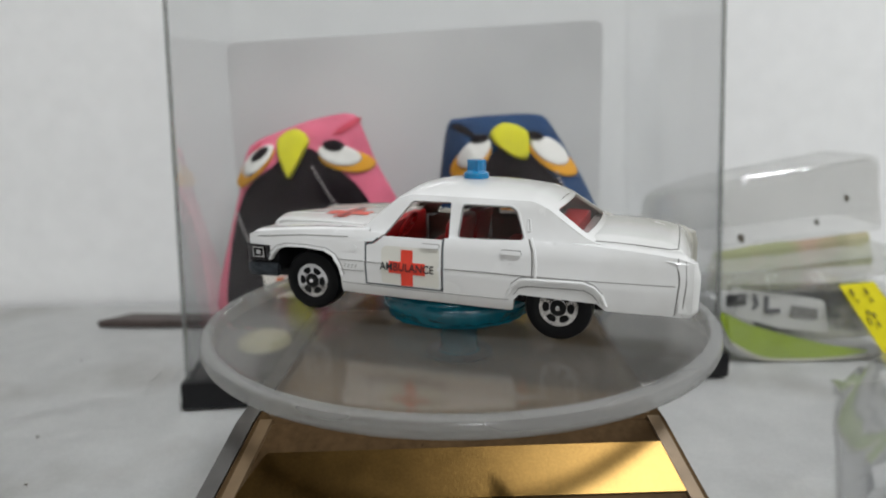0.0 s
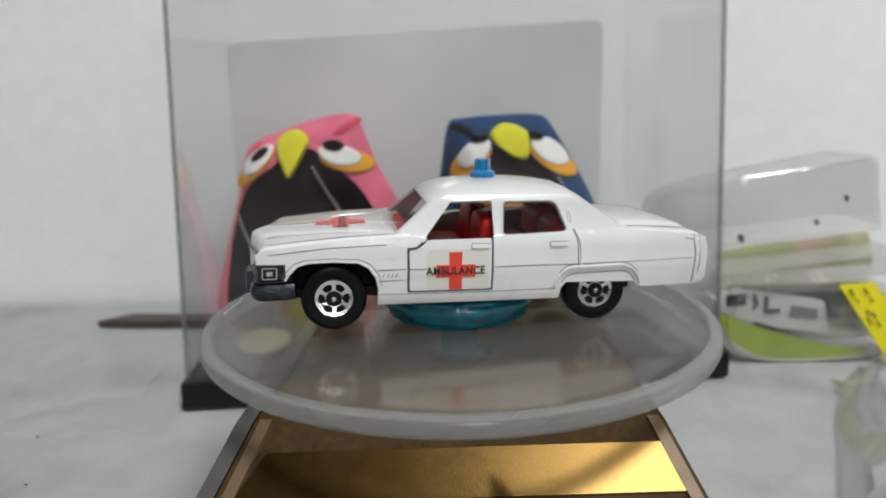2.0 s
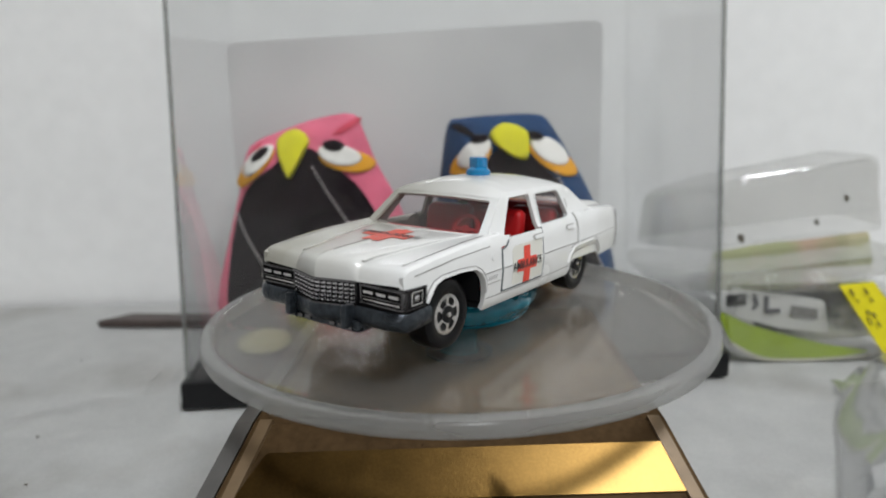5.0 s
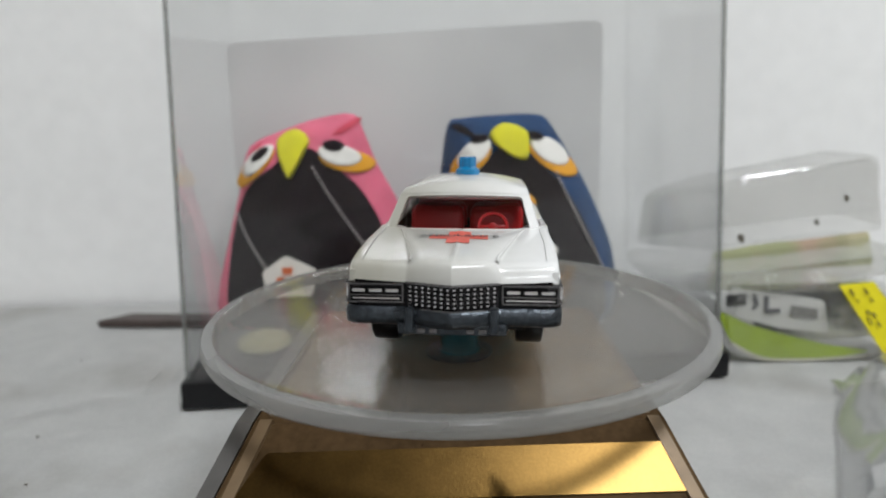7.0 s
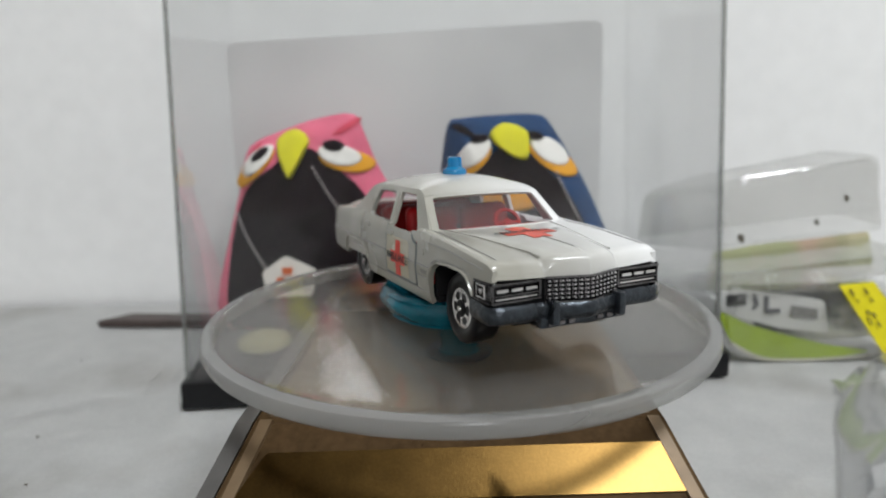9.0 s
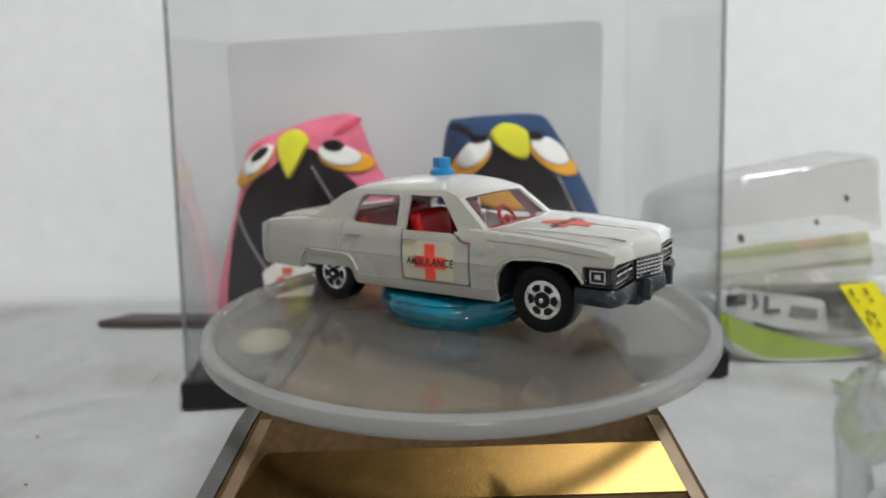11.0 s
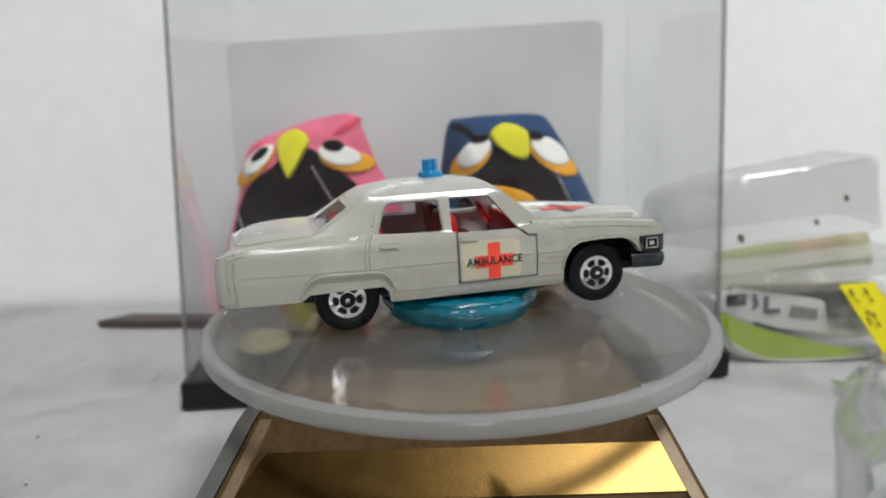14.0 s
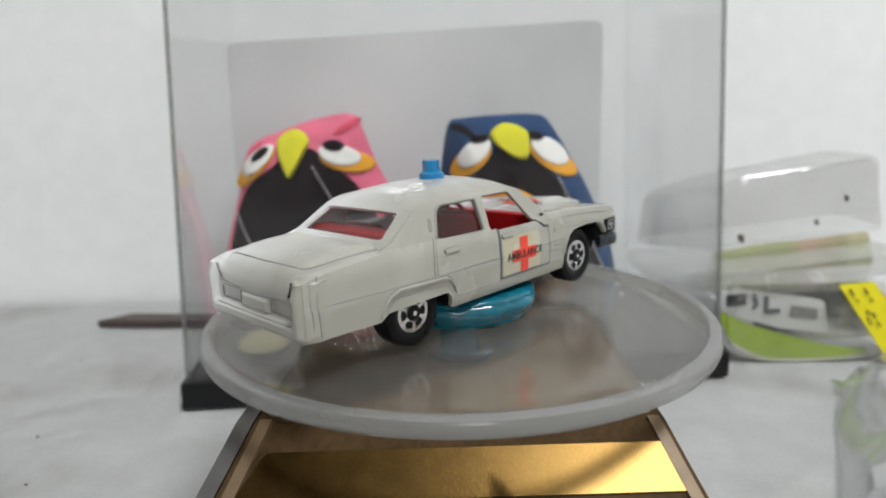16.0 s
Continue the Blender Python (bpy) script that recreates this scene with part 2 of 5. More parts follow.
def lathe(profile, seg=48, axis="z", at=(0, 0, 0)):
    """A turned solid from (radius, height) pairs."""
    rows = []
    for r, h in profile:
        row = []
        for i in range(seg):
            a = 2 * math.pi * i / seg
            c, s = r * math.cos(a), r * math.sin(a)
            p = (c, s, h) if axis == "z" else (c, h, s)
            row.append((p[0] + at[0], p[1] + at[1], p[2] + at[2]))
        rows.append(row)
    bm = faceted(rows)
    bmesh.ops.remove_doubles(bm, verts=bm.verts[:], dist=1e-4)
    holes = [e for e in bm.edges if e.is_boundary]
    if holes:
        bmesh.ops.holes_fill(bm, edges=holes, sides=0)
    bmesh.ops.recalc_face_normals(bm, faces=bm.faces[:])
    return bm


def inside(p, poly):
    x, y = p
    hit = False
    for (x0, y0), (x1, y1) in zip(poly, poly[1:] + poly[:1]):
        if (y0 > y) != (y1 > y) and x < (x1 - x0) * (y - y0) / (y1 - y0) + x0:
            hit = not hit
    return hit


def smooth_loop(poly, n=4):
    """The closed line through the points, rounded."""
    out, k = [], len(poly)
    for i in range(k):
        p0, p1, p2, p3 = (poly[(i + d) % k] for d in (-1, 0, 1, 2))
        for j in range(n):
            t = j / n
            out.append(tuple(0.5 * (2 * b + (c - a) * t + (2 * a - 5 * b + 4 * c - d) * t * t + (3 * b - a - 3 * c + d) * t ** 3)
                             for a, b, c, d in zip(p0, p1, p2, p3)))
    return out


def rounded(poly, r, n=4):
    """A polygon with its corners rounded by r."""
    out, k = [], len(poly)
    for i in range(k):
        p, a, b = Vector(poly[i]), Vector(poly[i - 1]), Vector(poly[(i + 1) % k])
        u, w = (a - p), (b - p)
        d = min(r, u.length * 0.45, w.length * 0.45)
        s, e = p + u.normalized() * d, p + w.normalized() * d
        for j in range(n + 1):
            t = j / n
            q = s * (1 - t) ** 2 + p * 2 * t * (1 - t) + e * t * t
            out.append((q.x, q.y))
    return out


def dense(poly, step):
    out = []
    for a, b in zip(poly, poly[1:] + poly[:1]):
        k = max(1, int(math.dist(a, b) / step))
        out += [(a[0] + (b[0] - a[0]) * i / k, a[1] + (b[1] - a[1]) * i / k) for i in range(k)]
    return out


def sheet(outline, place, holes=(), step=1.0, thick=0.0, flip=False):
    """A skin cut to an outline with holes in a flat chart and bent into space by place(u, v)."""
    loops = [dense(outline, step)] + [dense(h, step) for h in holes]
    pts, edges = [], []
    for lp in loops:
        k = len(pts)
        pts += lp
        edges += [(k + i, k + (i + 1) % len(lp)) for i in range(len(lp))]
    us, vs = [p[0] for p in loops[0]], [p[1] for p in loops[0]]
    rim = np.array(pts)
    for i in range(int((max(us) - min(us)) / step) + 1):
        for j in range(int((max(vs) - min(vs)) / step) + 1):
            q = (min(us) + (i + 0.5) * step, min(vs) + (j + 0.5 * (i % 2)) * step)
            if inside(q, loops[0]) and not any(inside(q, h) for h in loops[1:]) and np.min(np.hypot(*(rim - q).T)) > step * 0.45:
                pts.append(q)
    vv, _, ff, *_ = delaunay_2d_cdt([Vector(p) for p in pts], edges, [], 0, 1e-5)
    bm = bmesh.new()
    made = [bm.verts.new(place(p.x, p.y)) for p in vv]
    for f in ff:
        c = (sum(vv[i].x for i in f) / len(f), sum(vv[i].y for i in f) / len(f))
        if inside(c, loops[0]) and not any(inside(c, h) for h in loops[1:]):
            bm.faces.new([made[i] for i in (reversed(f) if flip else f)])
    bmesh.ops.delete(bm, geom=[v for v in bm.verts if not v.link_faces], context="VERTS")
    if thick:
        bm.normal_update()
        bmesh.ops.solidify(bm, geom=bm.faces[:], thickness=thick)
    return bm


def mirrored(bm):
    """The same skin on the other side of the car (y turned round), joined to it."""
    other = bm.copy()
    for v in other.verts:
        v.co.y = -v.co.y
    bmesh.ops.reverse_faces(other, faces=other.faces[:])
    return join(bm, other)


def ribbon(points, width, place, lift=0.05, closed=False):
    """A raised bead of the given width along a line in a chart."""
    rows = []
    if not closed:
        fine = [tuple(points[0])]
        for a, b in zip(points, points[1:]):
            k = max(1, int(math.dist(a, b) / 0.7))
            fine += [tuple(p + (q - p) * i / k for p, q in zip(a, b)) for i in range(1, k + 1)]
        points = fine
    n, lift = len(points), max(abs(lift), 0.07)
    for i, p in enumerate(points):
        a = Vector(points[(i - 1) % n] if closed or i else points[0])
        b = Vector(points[(i + 1) % n] if closed or i < n - 1 else points[-1])
        d = (b - a).normalized() if (b - a).length else Vector((1, 0))
        s = Vector((-d.y, d.x)) * width / 2
        q = Vector(p)
        mid = Vector(place(*q))
        l, r = Vector(place(*(q + s))), Vector(place(*(q - s)))
        f1 = Vector(place(*(q + d * 0.1)))
        nrm = (l - r).cross(f1 - mid)
        nrm = nrm.normalized() if nrm.length else Vector((0, 0, 1))
        if nrm.dot(mid - Vector((mid.x * 0.7, 0, 10))) < 0:
            nrm = -nrm
        rows.append((l, r, nrm, mid))
    bm = bmesh.new()
    ring = []
    for l, r, nrm, mid in rows:
        ring.append([bm.verts.new(l - nrm * 0.02), bm.verts.new(l * 0.8 + r * 0.2 + nrm * lift), bm.verts.new(l * 0.2 + r * 0.8 + nrm * lift), bm.verts.new(r - nrm * 0.02)])
    pairs = list(zip(ring, ring[1:])) + ([(ring[-1], ring[0])] if closed else [])
    for a, b in pairs:
        for i in range(3):
            bm.faces.new((a[i], a[i + 1], b[i + 1], b[i]))
    return bm


def writing(text, size, place, lift=0.0):
    """Letters of the built-in font, as a mesh bent onto a surface by place(u, v), centred."""
    cu = bpy.data.curves.new("letters", "FONT")
    cu.body, cu.size, cu.align_x, cu.align_y, cu.offset = text, size, "CENTER", "CENTER", size * 0.015
    cu.resolution_u = 3
    ob = new("letters", cu)
    bpy.context.view_layer.update()
    me = bpy.data.meshes.new_from_object(ob)
    bm = bmesh.new()
    bm.from_mesh(me)
    bpy.data.objects.remove(ob)
    bpy.data.meshes.remove(me)
    bpy.data.curves.remove(cu)
    for v in bm.verts:
        v.co = place(v.co.x, v.co.y)
    return bm

# ---------------------------------------------------------------- room and table (z = 0 is the table's top)


def room():
    def slab(name, x0, x1, y0, y1, z0, z1, mat, label, kind="structure"):
        ob = part(name, box(x0, x1, y0, y1, z0, z1, 0), mat)
        return tagged(ob, label, name.split("_")[0], kind=kind)

    slab("floor", -1500, 1500, -2200, 152, -760, -720, WOOD_FLOOR, "brown wooden floor of the room")
    slab("wall_north", -1500, 1500, 152, 232, -720, 1450, PAINT_WALL, "plain white painted wall behind the table")
    slab("wall_east", 1500, 1580, -2200, 232, -720, 1450, PLAIN, "plain off-white side wall")
    slab("wall_west", -1580, -1500, -2200, 232, -720, 1450, PLAIN, "plain off-white side wall")
    # out of view; its dark brown deepens what the gold panel reflects
    slab("ceiling", -1580, 1580, -2280, 232, 1450, 1500, CEIL_DARK, "unseen ceiling, dark brown to hold down bounced light")
    # the back wall is built round a window opening
    w = join(box(-1500, -60, -2280, -2200, -720, 1450, 0), box(500, 1500, -2280, -2200, -720, 1450, 0),
             box(-60, 500, -2280, -2200, -720, 900, 0), box(-60, 500, -2280, -2200, 1340, 1450, 0))
    tagged(part("wall_south", w, PLAIN), "plain off-white wall with a window", "wall", kind="structure")


def table():
    t = tagged(empty("table", 0), "table covered with a stained white cloth", "table")
    nx, ny = 90, 70
    bm = bmesh.new()
    grid = []
    for j in range(ny + 1):
        row = []
        for i in range(nx + 1):
            x, y = -560 + 1120 * i / nx, -430 + 578 * j / ny
            z = 0.35 * noise.noise(Vector((x * 0.012, y * 0.016, 3.1))) + 0.12 * noise.noise(Vector((x * 0.06, y * 0.07, 8.0)))
            row.append(bm.verts.new((x, y, z - 0.55)))
        grid.append(row)
    for a, b in zip(grid, grid[1:]):
        for i in range(nx):
            bm.faces.new((a[i], a[i + 1], b[i + 1], b[i]))
    bmesh.ops.solidify(bm, geom=bm.faces[:], thickness=0.6)
    part("tablecloth", bm, CLOTH, t, "white cloth with faint grey stains", sharp=80)
    part("tabletop", box(-555, 555, -425, 146, -22, -2.4, 2), DARK_WOOD, t)
    for x in (-530, 530):
        for y in (-400, 120):
            part("leg", box(x - 20, x + 20, y - 20, y + 20, -720, -22, 2), DARK_WOOD, t)


def ceiling_lamp():
    t = tagged(empty("ceiling_lamp", 1400), "white rectangular ceiling lamp that is lit", "lamp")
    part("housing", box(200, 660, -760, -440, 10, 50, 6), LAMP_WHITE, t)


def back_window():
    t = tagged(empty("window_1", 0), "small bright window high in the wall across the room", "window", kind="structure")
    fr = join(box(-60, -15, -2260, -2215, 900, 1340, 3), box(455, 500, -2260, -2215, 900, 1340, 3),
              box(-15, 455, -2260, -2215, 900, 945, 3), box(-15, 455, -2260, -2215, 1295, 1340, 3))
    part("window_frame", fr, LAMP_WHITE, t)


def wooden_strip():
    bm = bmesh.new()
    low = [bm.verts.new(p) for p in ((-135, 117, 0), (-60, 113, 0), (-60, 122, 0), (-126, 126, 0))]
    top = [bm.verts.new((v.co.x, v.co.y, 2.6)) for v in low]
    for i in range(4):
        bm.faces.new((low[i], low[(i + 1) % 4], top[(i + 1) % 4], top[i]))
    bm.faces.new(top)
    bm.faces.new(low[::-1])
    bmesh.ops.bevel(bm, geom=bm.edges[:], offset=0.5, segments=2, affect="EDGES")
    tagged(part("wooden_strip", bm, DARK_WOOD), "flat dark brown wooden strip lying on the cloth", "strip")


# ---------------------------------------------------------------- turntable


FACE_Y, FACE_Z, FACE_S = -25.0, -8.5, 0.84     # the sloping front of the stand


def face_z(y):
    return FACE_Z + FACE_S * (y - FACE_Y)


def stand():
    t = tagged(empty("turntable_stand", BASE_Z), "gold and bronze tapered turntable stand on the cloth", "turntable")
    yb = FACE_Y - (42 - 8.5) / FACE_S

    def frustum(inset):
        """The tapered body from the table to its top, pulled in by inset."""
        bottom = [(-45 + inset - 1, yb), (45 - inset, yb), (45 - inset, 52), (-45 + inset - 1, 52)]
        top = [(-29.3 + inset, FACE_Y), (28.6 - inset, FACE_Y), (28.6 - inset, 26), (-29.3 + inset, 26)]
        bm = bmesh.new()
        b = [bm.verts.new((x, y, -42)) for x, y in bottom]
        c = [bm.verts.new((x, y, FACE_Z)) for x, y in top]
        for i in range(4):
            bm.faces.new((b[i], b[(i + 1) % 4], c[(i + 1) % 4], c[i]))
        bm.faces.new(c)
        bm.faces.new(b[::-1])
        bmesh.ops.bevel(bm, geom=bm.edges[:], offset=0.5, segments=2, affect="EDGES")
        return bm

    part("body", frustum(0), BRONZE, t, "bronze-brown tapered body")
    part("top_plate", box(-27.6, 27.0, FACE_Y + 1.2, 24.8, FACE_Z - 0.3, FACE_Z + 0.5, 0.25), TOP_BROWN, t, "dark brown top plate")
    flank = bmesh.new()
    q = [(-29.6, FACE_Y, FACE_Z - 0.2), (-46.3, yb, -42), (-46.3, 52, -42), (-29.6, 26, FACE_Z - 0.2)]
    ring0 = [flank.verts.new(p) for p in q]
    ring1 = [flank.verts.new((p[0] - 2.4, p[1], p[2])) for p in q]
    for i in range(4):
        flank.faces.new((ring0[i], ring0[(i + 1) % 4], ring1[(i + 1) % 4], ring1[i]))
    flank.faces.new(ring1)
    flank.faces.new(ring0[::-1])
    bmesh.ops.recalc_face_normals(flank, faces=flank.faces[:])
    part("side_plate", flank, BROWN_DARK, t, "dark grey side plate")

    def on_face(lift):
        n = Vector((0, -FACE_S, 1)).normalized() * lift
        return lambda u, v: (u + n.x, v + n.y, face_z(v) + n.z)

    # tan corner strips that run down both edges of the front
    for x0, x1, wide in ((-28.4, -44.2, 1.7), (27.8, 44.0, 1.7)):
        s = 1 if x0 > 0 else -1
        poly = [(x0, FACE_Y), (x0 - s * wide, FACE_Y), (x1 - s * wide, yb), (x1, yb)]
        if s < 0:
            poly = poly[::-1]
        part("corner_strip", sheet(poly, on_face(0.55), step=4, thick=0.8), TAN, t, "tan corner strip")
    # raised gold panel, with a second one below it
    poly = rounded([(-26.7, -28.7), (-30.6, -34.0), (30.8, -32.9), (28.9, -27.8)], 0.5)
    part("gold_panel", sheet(poly, on_face(0.45), step=2.5, thick=0.7), GOLD, t, "polished gold panel with small scratches")
    poly = rounded([(-31.2, -35.0), (-43, -60), (43, -60), (31.6, -33.8)], 0.5)
    part("gold_panel", sheet(poly, on_face(0.3), step=4, thick=0.6), GOLD, t, "polished gold panel with small scratches")
    part("hub", lathe([(6.0, FACE_Z + 0.4), (6.0, -7.7), (5.4, -7.4), (0, -7.4)], 40), BLACK_BASE, t)


def disc():
    t = tagged(empty("turntable_plate"), "frosted clear round turntable plate", "turntable plate")
    top = lathe([(0, 0.1), (20, 0.1), (38, 0.1), (40.6, 0.2), (41.15, 0.35), (41.15, -1.9), (38, -1.9), (0, -1.9)], 128)
    part("plate", top, DISC, t)
    rim = lathe([(41.2, 0.35), (42.2, 0.32), (42.8, 0.12), (43.1, -0.3), (43.15, -1.5), (42.95, -2.0), (42.4, -2.25), (41.2, -2.3), (41.2, 0.35)], 160)
    part("rim", rim, DISC_RIM, t, "rounded milky rim")
    part("spindle", lathe([(4.4, -2.0), (3.5, -2.7), (3.3, -7.2), (3.9, -7.38)], 32), TEAL, t, "teal spindle under the plate")
    rng = random.Random(4)
    specks = bmesh.new()
    for _ in range(26):
        a, r, s = rng.uniform(0, 6.28), 39 * math.sqrt(rng.uniform(0.1, 1)), rng.uniform(0.08, 0.2)
        c = Vector((r * math.cos(a), r * math.sin(a), 0.14))
        vs = [specks.verts.new(c + Vector((s * math.cos(k * 1.05), s * rng.uniform(0.6, 1) * math.sin(k * 1.05), 0.03))) for k in range(6)]
        specks.faces.new(vs)
    ob = part("dust", specks, TAN, t, "specks of dust and small chips")
    tagged(ob, kind="stuff")
    return t


def riser():
    t = tagged(empty("riser"), "lumpy round teal putty riser between the plate and the toy car", "riser")
    prof = [(10.9, 0.12), (11.5, 0.25), (11.9, 0.6), (12.2, 0.9), (12.5, 1.3), (12.9, 1.8), (13.3, 2.4), (13.5, 3.0), (13.4, 3.6), (13.0, 4.0), (13.2, 4.3), (12.9, 4.7), (11.6, 4.95), (0, 5.0)]
    bm = lathe(prof, 110)
    for v in bm.verts:
        r = math.hypot(v.co.x, v.co.y)
        if r > 9:
            a = math.atan2(v.co.y, v.co.x)
            k = 1 + 0.012 * math.sin(9 * a) + 0.03 * noise.noise(v.co * 0.35) + 0.018 * noise.noise(v.co * 1.3)
            v.co.x *= k
            v.co.y *= k
            if 0.4 < v.co.z < 4.6:
                v.co.z += 0.22 * noise.noise(v.co * 0.8)
    part("bowl", bm, TEAL, t, sharp=70)
    ring = lathe([(10.4, 0.12), (11.7, 0.14), (12.1, 0.3), (11.9, 0.6), (10.8, 0.8)], 110)
    for v in ring.verts:
        k = 1 + 0.035 * noise.noise(v.co * 0.9)
        v.co.x *= k
        v.co.y *= k
    part("foot_ring", ring, TEAL, t, sharp=70)
    return t


# ---------------------------------------------------------------- display case with its penguins (table heights)


CASE_YAW = 6.5
CASE_AT = (-73.0, 49.0)


def case_point(u, v, z):
    """A point of the case: u along its front, v into its depth."""
    a = radians(CASE_YAW)
    return (CASE_AT[0] + u * math.cos(a) - v * math.sin(a), CASE_AT[1] + u * math.sin(a) + v * math.cos(a), z)


def case_box(u0, u1, v0, v1, z0, z1, bevel=0.3, taper=0.0):
    bm = box(u0, u1, v0, v1, z0, z1, bevel)
    for v in bm.verts:
        u, d, z = v.co
        if taper:
            k = 1 - taper * (z - 5) / 100
            u, d = 74 + (u - 74) * k, 36 + (d - 36) * k
        v.co = case_point(u, d, z)
    return bm


def display_case():
    W, D, Z = 148.7, 72, 134
    t = tagged(empty("display_case", 0), "clear acrylic display case with a black base", "display case")
    part("base", case_box(-0.9, W + 2.0, -2.0, D + 2, 0, 7.6, 1.2), BLACK_BASE, t, "glossy black plastic base")
    tp = 0.055
    part("front_pane", case_box(1.6, W - 1.6, 0, 1.6, 7.6, Z, 0, tp), ACRYLIC, t)
    part("side_pane", case_box(0, 1.6, 1.6, D - 1.6, 7.6, Z, 0, tp), ACRYLIC, t)
    part("side_pane", case_box(W - 1.6, W, 1.6, D - 1.6, 7.6, Z, 0, tp), ACRYLIC, t)
    part("back_pane", case_box(1.6, W - 1.6, D - 1.6, D, 7.6, Z, 0, tp), ACRYLIC, t)
    part("top_pane", case_box(0, W, 0, D, Z, Z + 1.8, 0, tp), ACRYLIC, t)
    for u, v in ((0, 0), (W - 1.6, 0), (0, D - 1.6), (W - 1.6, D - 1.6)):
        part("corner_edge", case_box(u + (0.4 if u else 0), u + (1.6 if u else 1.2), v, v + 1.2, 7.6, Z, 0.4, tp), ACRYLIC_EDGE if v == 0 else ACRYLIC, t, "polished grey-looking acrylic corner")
    for ob in t.children:
        if ob.name.startswith(("front", "side", "back", "top")):
            ob.visible_shadow = False


def grey_card():
    poly = rounded([(0, 0), (132, 0), (132, 99.6), (0, 93.1)], 4, 6)
    a = 0.0

    def place(u, v):
        uu, vv = u * math.cos(a) - v * math.sin(a), u * math.sin(a) + v * math.cos(a)
        return case_point(4.0 + uu * 0.982, 64.0 + 0.01 * v, 8.2 + vv * 0.985)

    tagged(part("grey_card", sheet(poly, place, step=20, thick=0.9), GREY_CARD), "plain grey rounded card at the back of the case", "card")


def pillow(outline, centre, depth, y0, felt):
    """A stuffed cushion with the given outline; also gives its front's y at a place."""
    loop = smooth_loop(outline, 4)
    cx, cz = centre
    ang = np.array([math.atan2(z - cz, x - cx) for x, z in loop])
    rad = np.array([math.hypot(x - cx, z - cz) for x, z in loop])
    o = np.argsort(ang)
    ang, rad = ang[o], rad[o]

    def reach(a):
        return float(np.interp(a, ang, rad, period=2 * math.pi))

    def front(x, z):
        s = min(math.hypot(x - cx, z - cz) / max(reach(math.atan2(z - cz, x - cx)), 1e-6), 1.0)
        return y0 - depth * (1 - s ** 2.6) ** 0.6

    rows = []
    for side in (1, -1):
        for k in range(12) if side > 0 else range(10, -1, -1):
            s = [0.02, 0.2, 0.38, 0.54, 0.68, 0.78, 0.86, 0.92, 0.96, 0.985, 0.997, 1.0][k]
            d = depth * (1 - s ** 2.6) ** 0.6
            rows.append([(cx + (x - cx) * s, y0 - side * d + 0.35 * noise.noise(Vector((x * 0.15, z * 0.15, k * 0.3))), cz + (z - cz) * s) for x, z in loop])
    bm = faceted(rows)
    bm.verts.ensure_lookup_table()
    m = len(loop)
    bm.faces.new(bm.verts[:m][::-1])
    bm.faces.new(bm.verts[-m:])
    bmesh.ops.recalc_face_normals(bm, faces=bm.faces[:])
    return bm, front


def applique(outline, front, lift, puff=0.3, n=4):
    """A felt patch with a rounded edge on the cushion's front."""
    loop = smooth_loop(outline, n) if n > 1 else outline
    cx, cz = sum(p[0] for p in loop) / len(loop), sum(p[1] for p in loop) / len(loop)
    rows = []
    for s, l in ((1.0, -0.6), (1.0, lift), (0.97, lift + puff * 0.6), (0.85, lift + puff), (0.6, lift + puff), (0.3, lift + puff), (0.02, lift + puff)):
        rows.append([(cx + (x - cx) * s, front(cx + (x - cx) * s, cz + (z - cz) * s) - l, cz + (z - cz) * s) for x, z in loop])
    bm = faceted(rows)
    bm.verts.ensure_lookup_table()
    bm.faces.new(bm.verts[-len(loop):])
    bmesh.ops.recalc_face_normals(bm, faces=bm.faces[:])
    return bm


def oval(cx, cz, a, b, turn, k=20):
    c, s = math.cos(radians(turn)), math.sin(radians(turn))
    return [(cx + a * math.cos(t) * c - b * math.sin(t) * s, cz + a * math.cos(t) * s + b * math.sin(t) * c)
            for t in (2 * math.pi * i / k for i in range(k))]


